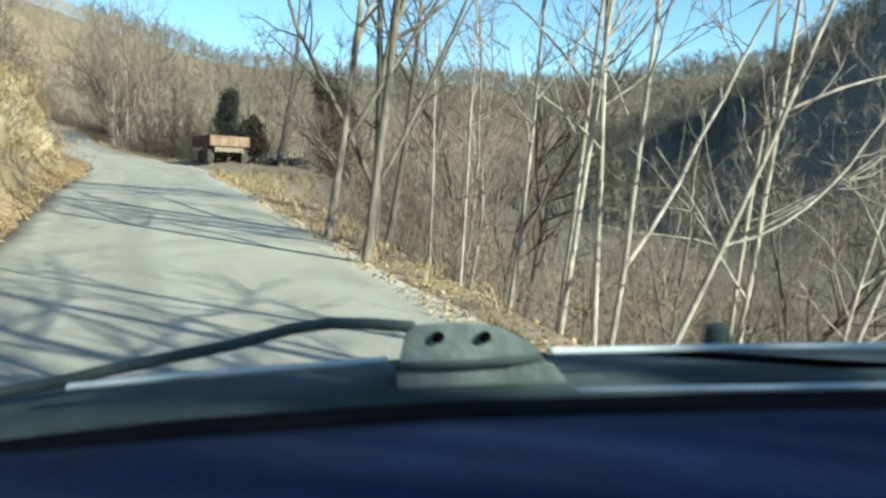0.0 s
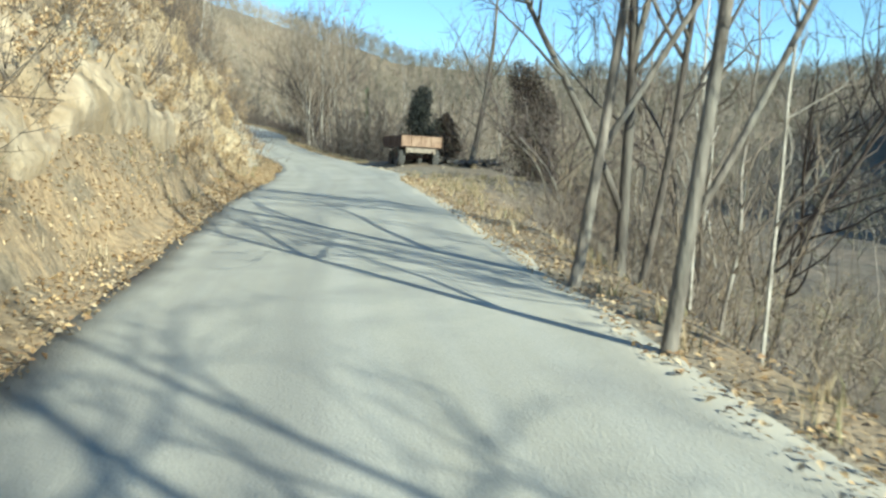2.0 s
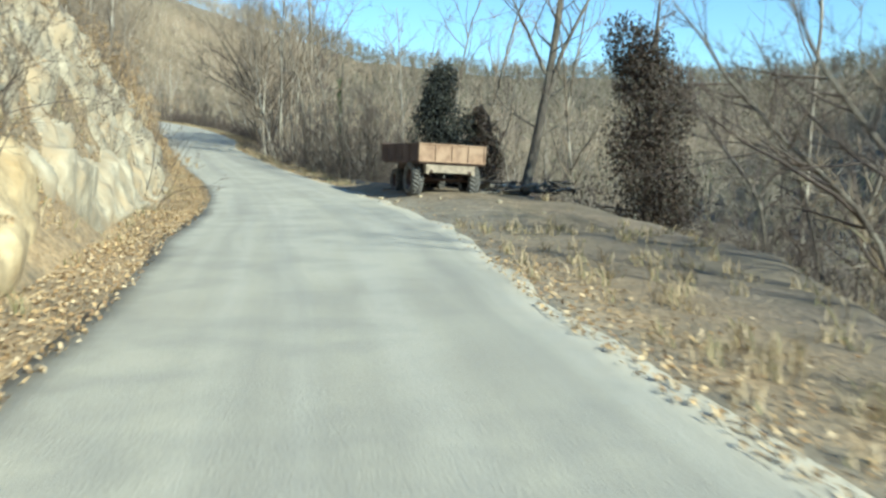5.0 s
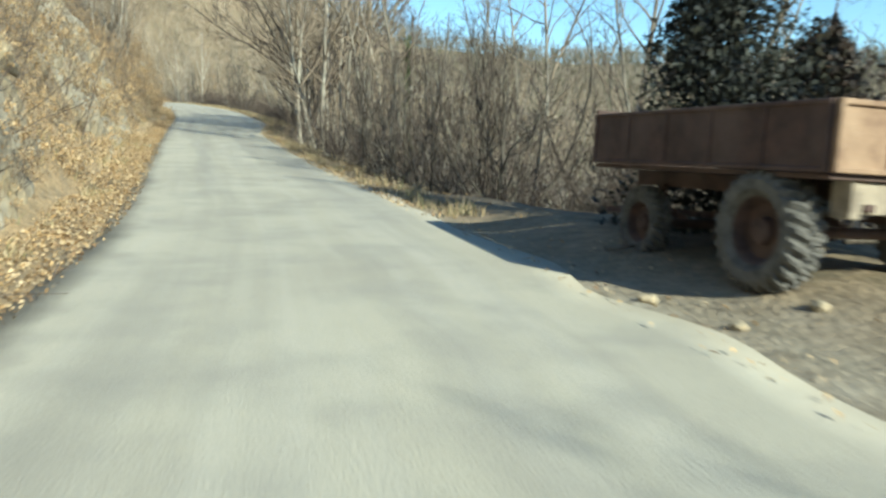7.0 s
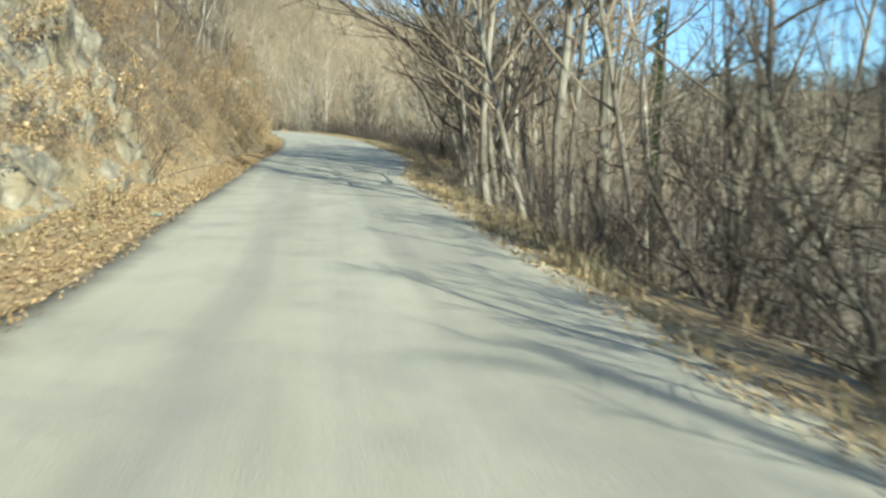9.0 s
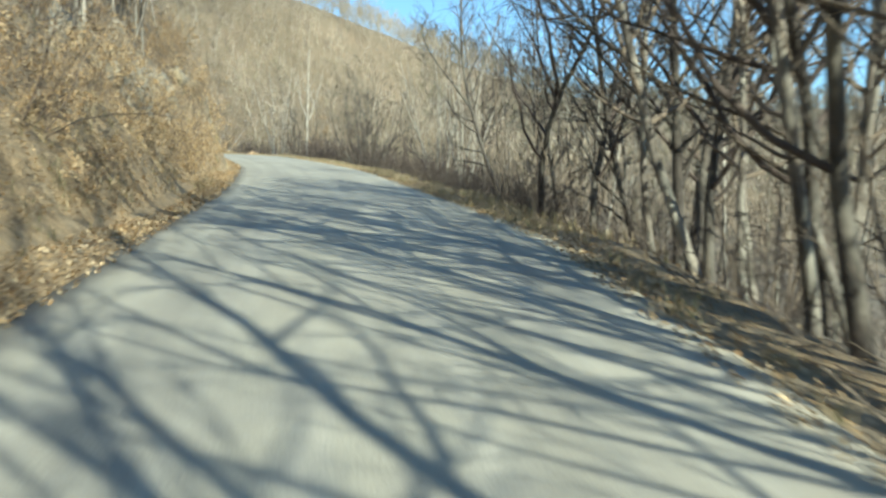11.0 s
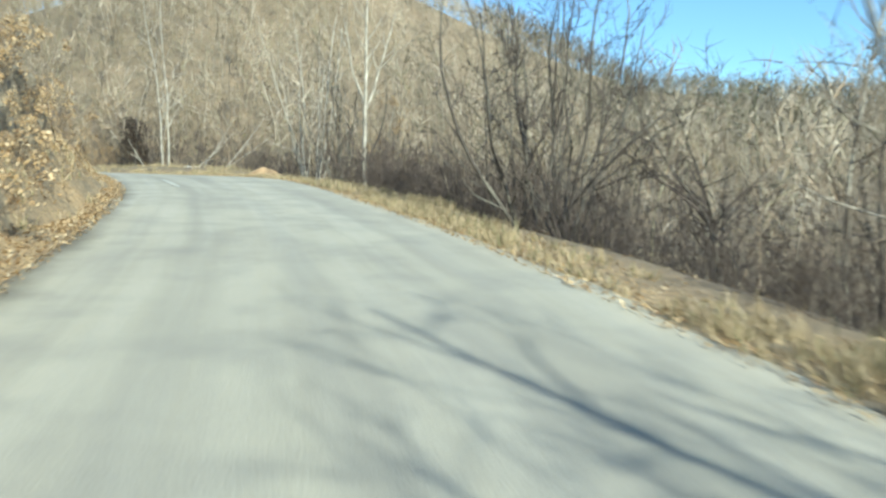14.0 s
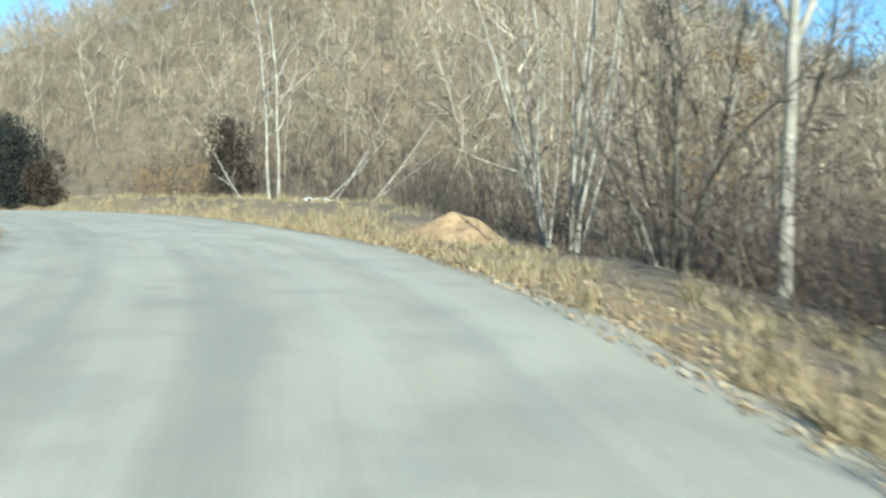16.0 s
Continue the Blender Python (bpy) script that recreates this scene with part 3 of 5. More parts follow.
                        fine.sliver(p3[0], p3[-1], 0.0052, rng.normal(0, 1, 3))
                        shown.append(p3[-1])
    crown = new("crown", fine.mesh("crown", twig))
    crown.parent = root
    tagged(crown, kind="stuff")
    if leaves:
        ob = new("withered_leaves", leaf_mesh("withered_leaves", np.array(shown)[rng.integers(len(shown), size=leaves)] + rng.normal(0, 0.05, (leaves, 3)), rng, 0.02, 0.045, FALLEN if gilt else WITHERED, 1.0))
        ob.parent = root
        tagged(ob, "golden withered leaves", kind="stuff")
    return root


def leaf_mesh(name, at, rng, small, large, mat, tumble):
    """Bent leaf-shaped pieces of four corners about the given places; tumble 0 lays them flat."""
    n = len(at)
    size = rng.uniform(small, large, n)[:, None]
    a = rng.uniform(0, 2 * np.pi, n)
    e1 = np.stack([np.cos(a), np.sin(a), rng.normal(0, 0.35 + tumble, n)], 1)
    e1 /= np.linalg.norm(e1, axis=1)[:, None]
    e2 = np.stack([-np.sin(a), np.cos(a), rng.normal(0, 0.35 + tumble, n)], 1)
    e2 /= np.linalg.norm(e2, axis=1)[:, None]
    lift = np.array([0, 0, 1.0]) * size * 0.35
    v = np.stack([at - e1 * size, at + e2 * size * 0.55 + lift, at + e1 * size, at - e2 * size * 0.55 + lift], 1).reshape(-1, 3)
    i = np.arange(n)[:, None] * 4
    return mesh_np(name, v, np.concatenate([i + [0, 1, 2], i + [0, 2, 3]], 1).reshape(-1, 3), mat)


PLACED, JOINED = {}, {}


def plant(proto, x, y, scale=1.0, turn=None, tilt=(0.0, 0.0), tags=None, joined=False):
    """Sets the pattern tree itself the first time, a copy of it after that, on the ground at x, y; joined: adds its shape to the mass of the slope instead."""
    z = float(ground_height(x, y)[0])
    turn = random.uniform(0, 360) if turn is None else turn
    m = pose(x, y, z, tilt[0], tilt[1], 0) @ pose(0, 0, 0, 0, 0, turn) @ Matrix.Scale(scale, 4)
    if joined:
        k = np.array(m)
        for ob in proto.children:
            if ob.data.name not in JOINED:
                v, t = np.empty(len(ob.data.vertices) * 3, np.float32), np.empty(len(ob.data.polygons) * 3, np.int32)
                ob.data.vertices.foreach_get("co", v)
                ob.data.loops.foreach_get("vertex_index", t)
                JOINED[ob.data.name] = (v.reshape(-1, 3), t.reshape(-1, 3), ob.data.materials[0], [])
            JOINED[ob.data.name][3].append(k)
        return None
    if proto.name in PLACED:
        ob = copy_thing(proto, m)
    else:
        PLACED[proto.name] = True
        proto.matrix_basis = m
        ob = proto
    if tags:
        tagged(ob, **tags)
    return ob


def build_joined(name, label):
    """The joined trees and shrubs of the slopes, one mesh for each of their materials."""
    by_mat = {}
    for v, t, mat, places in JOINED.values():
        vs, ts = by_mat.setdefault(mat, ([], []))
        for k in places:
            ts.append(t + by_mat.setdefault((mat, "n"), [0])[0])
            vs.append(v @ k[:3, :3].T + k[:3, 3])
            by_mat[(mat, "n")][0] += len(v)
    for mat, pair in by_mat.items():
        if isinstance(mat, tuple):
            continue
        tagged(new(name, mesh_np(name, np.concatenate(pair[0]), np.concatenate(pair[1]), mat)), label, "woods", kind="stuff")


GREY_TREE = dict(label="tall leafless grey-barked tree on the wooded slope", category="tree", group="bare trees")
SLIM_TREE = dict(label="slim leafless young tree with pale grey bark", category="tree", group="slim young trees")
DARK_TREE = dict(label="dark leafless tree with crooked spreading limbs", category="tree", group="dark trees")
CLUMP = dict(label="many-stemmed leafless pale clump of young trees", category="tree", group="many-stemmed clumps")
SHRUB = dict(label="dense leafless roadside shrub of thin brown twigs", category="shrub", group="roadside shrubs")

slim = [make_tree("tree", 10 + i, 8.5, 0.05, BARK_PALE, TWIG, limbs=15, first=0.25, reach=0.26, subs=4, twigs=5) for i in range(3)]
grey = [make_tree("tree", 20 + i, 10.5, 0.07, BARK_GREY, TWIG, limbs=20, first=0.22, reach=0.33, subs=5, twigs=4, fork=0.45 if i % 2 else 0, wander=0.08) for i in range(3)]
dark = [make_tree("tree", 30 + i, 9.0, 0.085, BARK_DARK, TWIG_DARK, limbs=18, first=0.2, reach=0.40, subs=5, twigs=4, fork=0.35, wander=0.12) for i in range(2)]
clump = [make_tree("tree", 40 + i, 7.0, 0.045, BARK_PALE, TWIG, stems=8, limbs=9, first=0.25, reach=0.28, subs=2, twigs=3, spread=18) for i in range(2)]
shrub = [make_tree("shrub", 50 + i, 2.6, 0.016, TWIG, TWIG if i < 2 else TWIG_DARK, stems=9, limbs=7, first=0.12, reach=0.42, subs=3, twigs=3, spread=50, wander=0.2, split_stems=True) for i in range(4)]
leafy = [make_tree("shrub", 60 + i, 1.7, 0.014, TWIG, TWIG, stems=9, limbs=8, first=0.15, reach=0.4, subs=2, twigs=2, spread=38, wander=0.14, leaves=650, split_stems=True) for i in range(2)]
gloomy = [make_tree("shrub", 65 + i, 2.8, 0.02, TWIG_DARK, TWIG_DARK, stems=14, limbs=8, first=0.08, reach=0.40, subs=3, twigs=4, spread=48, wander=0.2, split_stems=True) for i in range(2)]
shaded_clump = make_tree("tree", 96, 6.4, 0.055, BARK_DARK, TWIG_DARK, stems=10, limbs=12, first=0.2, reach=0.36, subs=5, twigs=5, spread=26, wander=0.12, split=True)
thin_trees = [make_tree("tree", 110 + i, 9.0, 0.075, BARK_GREY if i % 2 else BARK_DARK, TWIG, limbs=11, first=0.24, reach=0.34, subs=3, twigs=4, lean_mesh=True, wander=0.09) for i in range(4)]
thin_brush = [make_tree("shrub", 120 + i, 2.5, 0.018, TWIG, TWIG if i % 2 else TWIG_DARK, stems=7, limbs=5, first=0.12, reach=0.44, subs=3, twigs=3, spread=52, wander=0.2, lean_mesh=True) for i in range(4)]
LEAFY = dict(label="low shrub holding golden withered leaves on the cut bank", category="shrub", group="leafy shrubs")
hero_slim = [make_tree("tree", 80 + 2 * i, 8.0, 0.042, BARK_PALE, TWIG, limbs=15, first=0.22, reach=0.28, subs=4, twigs=4, wander=0.055, split=True) for i in range(2)]
hero_clump = make_tree("tree", 95, 7.6, 0.052, BARK_PALE, TWIG, stems=11, limbs=8, first=0.3, reach=0.26, subs=3, twigs=3, spread=17, split=True)

# roadside trees, one by one
LEANING = dict(label="grey leafless roadside tree leaning over the drop", category="tree", group="bare trees")
ROADSIDE = dict(bark=BARK_GREY, twig=TWIG, split=True, first=0.34, reach=0.24, subs=4, twigs=4)


def lone_tree(x, y, seed, height, radius, shape, boughs, tags, **more):
    """A tree of its own form: a leaning trunk and its main boughs, given by bearing, angle, length and thickness."""
    plant(make_tree("tree", seed, height, radius, shape=shape, boughs=boughs, **{**ROADSIDE, "limbs": 12, **more}), x, y, 1.0, turn=0, tags=tags)


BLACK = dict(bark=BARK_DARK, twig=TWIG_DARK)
lone_tree(-1.76, 11.2, 201, 9.0, 0.064, (13, 80, 1.0), [(0.20, 80, 34, 5.5, 0.038), (0.34, 70, 20, 4.5, 0.036), (0.42, 250, 24, 3.6, 0.03)], LEANING)
lone_tree(-0.97, 8.95, 202, 8.5, 0.060, (9, 80, 0.6), [(0.17, 85, 32, 4.6, 0.028), (0.36, 60, 25, 4.0, 0.032), (0.45, 265, 30, 3.0, 0.025)], LEANING)
lone_tree(-1.27, 14.57, 203, 8.5, 0.085, (3, 80, 0.5), [(0.17, 262, 19, 6.0, 0.055), (0.38, 80, 22, 4.5, 0.05), (0.30, 275, 60, 1.6, 0.025)], DARK_TREE, **BLACK)
lone_tree(-1.12, 13.75, 204, 8.0, 0.062, (14, 80, 1.0), [(0.30, 60, 30, 3.5, 0.03), (0.40, 280, 28, 3.0, 0.03)], DARK_TREE, **BLACK)
PALE_ONE = dict(bark=BARK_PALE, twig=TWIG, first=0.30, limbs=10, reach=0.22, subs=3)
for i, (x, y, height, radius, lean, bend, boughs) in enumerate([
        (0.65, 9.17, 7.0, 0.032, 9, 0.8, [(0.42, 75, 42, 2.2, 0.016)]), (1.19, 9.05, 8.5, 0.036, 9, 0.3, [(0.40, 250, 35, 2.4, 0.018)]),
        (1.09, 8.27, 8.0, 0.036, 10, 0.4, [(0.45, 90, 35, 2.2, 0.018)]), (1.61, 8.61, 9.0, 0.038, 2, 0.0, [(0.38, 85, 55, 1.8, 0.015)]),
        (1.52, 7.82, 8.5, 0.034, 9, 0.4, [(0.20, 85, 33, 4.6, 0.026)]), (1.48, 6.73, 6.5, 0.032, 30, 0.3, [(0.26, 85, 75, 2.6, 0.016), (0.42, 80, 70, 2.4, 0.016)]),
        (2.95, 8.70, 9.0, 0.040, 10, 0.2, [(0.26, 260, 50, 2.0, 0.018), (0.34, 85, 60, 3.0, 0.020)]), (3.00, 8.90, 8.5, 0.034, 7, 0.3, [(0.36, 85, 65, 2.6, 0.018)]),
        (3.25, 7.90, 7.0, 0.036, 27, 0.3, [(0.25, 70, 75, 2.8, 0.018), (0.40, 95, 72, 2.8, 0.018)]), (0.2, 12.5, 6.5, 0.03, 5, 0.2, []), (-0.3, 15.5, 6.5, 0.03, 3, 0.2, []),
        (3.9, 9.3, 7.5, 0.034, 22, 0.4, [(0.3, 80, 70, 2.6, 0.018), (0.4, 80, 60, 2.2, 0.016)]), (4.6, 9.0, 7.5, 0.03, 16, 0.2, [(0.3, 85, 65, 2.4, 0.016)])]):
    lone_tree(x, y, 210 + i, height, radius, (lean, 82, bend), boughs, SLIM_TREE, **PALE_ONE)
lone_tree(-9.6, 45.9, 230, 10.0, 0.18, (15, 80, 0.7), [(0.34, 80, 30, 5.0, 0.09), (0.27, 265, 65, 2.4, 0.035), (0.42, 270, 25, 4.0, 0.06), (0.24, 90, 70, 2.2, 0.03)], dict(label="black-barked leaning tree beside the brush pile", category="tree", group="dark trees"), **BLACK)
lone_tree(-26.0, 71.8, 231, 13.0, 0.20, (1, 60, 0), [(0.30, 62, 72, 4.6, 0.075), (0.45, 250, 35, 5.0, 0.07), (0.5, 70, 30, 5.0, 0.07)], dict(label="big pale-barked leafless tree with a long crooked limb", category="tree", group="bare trees"))
lone_tree(-39.8, 95.7, 232, 8.5, 0.08, (30, 250, 1.2), [(0.45, 250, 30, 3.5, 0.035), (0.5, 70, 30, 3.0, 0.03)], DARK_TREE, **{**BLACK, "limbs": 15, "first": 0.2, "subs": 6, "reach": 0.3})
lone_tree(-39.0, 96.2, 233, 8.5, 0.06, (4, 260, 0.5), [(0.48, 75, 26, 4.0, 0.045), (0.5, 260, 24, 4.0, 0.045)], DARK_TREE, **{**BLACK, "limbs": 20, "first": 0.2, "subs": 6, "reach": 0.3})
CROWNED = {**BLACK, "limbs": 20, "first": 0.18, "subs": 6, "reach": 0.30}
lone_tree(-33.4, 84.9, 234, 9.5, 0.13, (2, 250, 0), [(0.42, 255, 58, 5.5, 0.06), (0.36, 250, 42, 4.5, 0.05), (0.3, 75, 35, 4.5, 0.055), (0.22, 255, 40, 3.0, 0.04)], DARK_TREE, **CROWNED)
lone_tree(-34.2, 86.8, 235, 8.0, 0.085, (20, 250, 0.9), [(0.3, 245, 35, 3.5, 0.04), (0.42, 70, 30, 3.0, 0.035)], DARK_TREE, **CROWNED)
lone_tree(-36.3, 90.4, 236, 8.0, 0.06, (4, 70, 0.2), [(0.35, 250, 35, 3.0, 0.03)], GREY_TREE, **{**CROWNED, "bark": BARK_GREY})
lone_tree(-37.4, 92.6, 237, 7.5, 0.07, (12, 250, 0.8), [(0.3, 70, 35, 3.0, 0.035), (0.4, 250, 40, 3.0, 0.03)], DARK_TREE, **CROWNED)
plant(grey[1], -7.6, 47.4, 0.9, tags=GREY_TREE)
plant(grey[2], -21.3, 63.9, 1.05, tags=GREY_TREE)
for x, y, scale in [(-47.4, 107.9, 1.15), (-45.6, 106.6, 1.05), (-70.9, 129.2, 1.0)]:
    plant(hero_clump, x, y, scale, tags=CLUMP)
for x, y, scale in [(-55.2, 114.7, 1.05), (-54.2, 113.0, 0.95), (-67.2, 125.6, 0.8)]:
    plant(shaded_clump, x, y, scale, tags=dict(label="many-stemmed dark leafless tree on the grassy edge", category="tree", group="many-stemmed clumps"))
for x, y, scale in [(-23.9, 61.7, 1.0), (-24.4, 63.9, 0.9), (-24.6, 65.6, 0.85), (-44.2, 99.6, 0.7), (-45.2, 101.4, 0.75), (-46.4, 103.4, 0.8), (-43.4, 98.4, 0.65), (-44.8, 107.8, 1.3), (-45.3, 105.4, 1.0), (-12.9, 49.9, 0.9), (-13.6, 51.1, 1.0), (-10.9, 50.3, 1.0), (-14.6, 52.4, 0.9), (-15.2, 53.9, 1.0), (-13.2, 52.8, 1.2), (-14.0, 54.8, 1.3), (-15.6, 56.0, 1.0), (-12.2, 51.4, 1.2), (-3.6, 36.0, 0.9), (-3.4, 38.4, 1.0), (-4.0, 40.2, 1.0), (-3.6, 42.2, 1.2), (-63.0, 121.6, 0.8), (-61.2, 119.8, 0.9), (-58.6, 117.6, 0.8), (-56.4, 115.2, 0.8), (-49.6, 107.0, 0.7), (-50.8, 108.6, 0.8), (-53.4, 111.8, 0.8), (-60.0, 118.4, 0.9), (-64.6, 122.6, 1.0), (-66.0, 125.3, 0.9), (-64.8, 125.5, 1.2), (-63.4, 123.8, 1.3), (-61.6, 122.0, 1.3), (-60.0, 120.6, 1.3), (-67.6, 127.8, 1.2), (-69.0, 128.9, 1.1), (-58.2, 119.4, 1.2), (-71.5, 129.9, 1.0), (-62.6, 125.4, 1.4), (-65.2, 127.6, 1.4)]:
    plant(gloomy[random.randrange(2)], x, y, scale, tags=dict(label="dense purple-brown leafless shrub at the edge of the drop", category="shrub", group="purple-brown shrubs"))
plant(make_tree("tree", 94, 5.2, 0.06, BARK_GREY, TWIG, limbs=16, first=0.2, reach=0.36, subs=4, twigs=4, leaves=2600), -68.3, 131.6, 1.0, tags=dict(label="small tree still holding its rusty brown leaves", category="tree", group="bare trees"))
for x, y, scale in [(-66.0, 127.0, 0.9), (-58.5, 118.5, 0.8)]:
    plant(random.choice(clump), x, y, scale, tags=CLUMP)
lone_tree(-65.57, 124.79, 240, 9.0, 0.10, (2, 60, 0), [(0.40, 55, 30, 4.2, 0.06), (0.42, 250, 16, 4.0, 0.05)], dict(label="pale forked leafless tree above the bend", category="tree", group="slim young trees"), bark=BARK_PALE, twig=TWIG, limbs=9, first=0.5)
for dx, kind, lean in ((0, 0, -4), (0.3, 1, 1)):
    plant(hero_slim[kind], -83.2 + dx, 132.4 + dx * 0.3, 1.4, turn=90 * kind, tilt=(0, lean), tags=SLIM_TREE)

rng = np.random.default_rng(5)
KINDS = [(slim, SLIM_TREE), (grey, GREY_TREE), (grey, GREY_TREE), (dark, DARK_TREE), (clump, CLUMP)]
# tall trees at the edge of the drop whose limbs shade the road
for s in [-13, -11, -9.2, -7.5, -6, -4.4, -3, -1.8, 69, 71, 73, 75, 76.5, 78, 79.5, 81, 82.4, 83.6, 84.6, 85.5, 86.3, 87.2, 88.2, 89]:
    x, y = from_road(s, right_edge(s) + by_s(s, SHOULDER) + rng.uniform(0.2, 1.0) + (rng.uniform(0, 1.0) if s > 84 else 0))
    kind, tags = ([(grey, GREY_TREE), (dark if s > 66 else grey, DARK_TREE if s > 66 else GREY_TREE), (grey, GREY_TREE)] if s > 0 else [(slim, SLIM_TREE), (clump, CLUMP), (slim, SLIM_TREE)])[rng.integers(3)]
    plant(kind[rng.integers(len(kind))], float(x), float(y), rng.uniform(1.05, 1.4) * (0.85 if s > 84 else 1.0), tilt=(rng.normal(0, 4), rng.normal(-2, 6)), tags=tags)
for s in [*np.arange(-16, 1.0, 0.65), *np.arange(72, 84, 0.8), *np.arange(84, 89, 1.6)]:
    x, y = from_road(s, right_edge(s) + by_s(s, SHOULDER) + rng.uniform(0.4 if s < 0 else 1.2, 4.0))
    plant([slim[0], grey[1], clump[1], slim[2], grey[0]][rng.integers(5)], float(x), float(y), rng.uniform(0.9, 1.2), tilt=(rng.normal(0, 4), rng.normal(0, 5)), tags=GREY_TREE)
for s in np.arange(92, 114, 2.0):
    x, y = from_road(s, left_edge(s) - rng.uniform(2.8, 4.5))
    plant(grey[rng.integers(3)], float(x), float(y), rng.uniform(0.7, 0.95), tilt=(rng.normal(0, 4), rng.normal(8, 5)), tags=GREY_TREE)
for s in [27.5, 29, 30.3, 31.6, 33, 34.4]:
    x, y = from_road(s, right_edge(s) + by_s(s, SHOULDER) + rng.uniform(0.5, 1.8))
    plant(dark[rng.integers(2)], float(x), float(y), rng.uniform(0.40, 0.52), tilt=(rng.normal(0, 4), rng.normal(0, 5)), tags=DARK_TREE)
for s in [54.8, 56.2, 57.6, 59]:
    x, y = from_road(s, right_edge(s) + by_s(s, SHOULDER) + rng.uniform(0.9, 2.4))
    plant(shaded_clump, float(x), float(y), rng.uniform(0.72, 0.92), tags=dict(label="many-stemmed dark leafless tree at the edge of the drop", category="tree", group="many-stemmed clumps"))
for s in [94.6, 97.2, 99.4]:
    x, y = from_road(s, right_edge(s) + by_s(s, SHOULDER) + rng.uniform(0.8, 1.8))
    plant(clump[rng.integers(2)], float(x), float(y), rng.uniform(0.7, 0.85), tags=CLUMP)
# the other trees of the slope below the road
for start, stop, step, least, mean in [(-30, -2, 2.0, 0.6, 3.0), (8, 18, 0.9, 6.5, 6.0), (18, 46, 0.85, 3.2, 5.0), (48, 58, 1.0, 2.5, 6.0), (58, 86, 2.0, 4.0, 6.0), (86, 100, 1.0, 2.5, 6.0), (100, 130, 1.2, 3.0, 6.0), (130, 175, 1.1, 4.0, 6.0)]:
    for s in np.arange(start, stop, step):
        e = least + rng.gamma(1.4, mean / 1.4)
        x, y = from_road(s + rng.uniform(-0.8, 0.8), right_edge(s) + by_s(s, SHOULDER) + e)
        if abs(x) < 6 and -3 < y < 12:
            continue
        kind, tags = KINDS[rng.integers(5)]
        far = e > 8 or s > 150
        kind = thin_trees if far else kind
        plant(kind[rng.integers(len(kind))], float(x), float(y), rng.uniform(0.6, 1.05) * (0.62 if s > 125 else 1.0), tilt=(rng.normal(0, 3), rng.normal(2, 4)), tags=tags, joined=far)
for s in np.arange(6, 172, 0.75):
    e = 3.2 + rng.gamma(1.4, 4.0)
    x, y = from_road(s, left_edge(s) - e)
    kind, tags = KINDS[rng.integers(3)]
    far = e > 6 or s > 140
    kind = thin_trees if far else kind
    plant(kind[rng.integers(len(kind))], float(x), float(y), rng.uniform(0.45, 0.95) * (0.7 if s > 118 else 1.0), tilt=(rng.normal(0, 3), rng.normal(3, 4)), tags=tags, joined=far)
# brush along the edge of the drop and on the cut bank
for start, stop, step, wide in [(6, 30, 0.9, 4.0), (30, 48, 0.9, 4.0), (48, 57, 0.5, 2.6), (62, 67, 0.8, 1.2), (67, 84, 1.1, 2.0), (84, 112, 0.7, 3.0), (112, 172, 0.5, 5.0)]:
    for s in np.arange(start, stop, step):
        e = rng.uniform(0.1, wide) + (0.8 if 47 < s < 66 else 0)
        x, y = from_road(s + rng.uniform(-0.5, 0.5), right_edge(s) + by_s(s, SHOULDER) + e)
        far = e > 2 or s > 145
        gloom = rng.uniform() < (0.3 if s < 28 else 0.75)
        kind = (thin_brush[2 * rng.integers(2)] if far else shrub[2 + rng.integers(2)]) if gloom else (thin_brush if far else shrub)[rng.integers(4)]
        plant(kind, float(x), float(y), rng.uniform(0.5, 1.2) * (1.25 if 60 < s < 84 else 1), tags=SHRUB, joined=far)
for start, stop, count, wide, least in [(26, 48, 60, 7.0, 0.8), (49, 57, 34, 4.0, 0.2), (66, 112, 50, 9.0, 2.0), (112, 172, 300, 10.0, 0.6)]:
    for s in rng.uniform(start, stop, count):
        x, y = from_road(s, right_edge(s) + by_s(s, SHOULDER) + least + rng.uniform(0, wide))
        plant(thin_brush[2 * rng.integers(2)], float(x), float(y), rng.uniform(0.55, 1.2), joined=True)
for s in np.arange(4, 172, 0.27):
    e = 1.1 + rng.gamma(1.7, 1.7)
    x, y = from_road(s, left_edge(s) - e)
    far = e > 2.4 or s > 105 or rng.uniform() < 0.5
    if rng.uniform() < (0.5 if 85 < s < 118 else 0.28):
        plant(leafy[rng.integers(2)], float(x), float(y), rng.uniform(0.4, 1.0), tilt=(0, rng.uniform(0, 25)), tags=LEAFY, joined=far)
    else:
        plant((thin_brush if far else shrub)[rng.integers(4)], float(x), float(y), rng.uniform(0.3, 1.05), tilt=(0, rng.uniform(0, 25)), tags=SHRUB, joined=far)
# leafy shrubs hanging over the lip of the bank
for s in [*np.arange(3, 19, 1.7), *np.arange(55, 66, 1.2), *np.arange(73, 122, 1.2)]:
    x, y = from_road(s, left_edge(s) - rng.uniform(2.0, 4.0))
    plant(leafy[rng.integers(2)], float(x), float(y), rng.uniform(0.55, 1.1), tilt=(0, rng.uniform(0, 20)), tags=LEAFY)
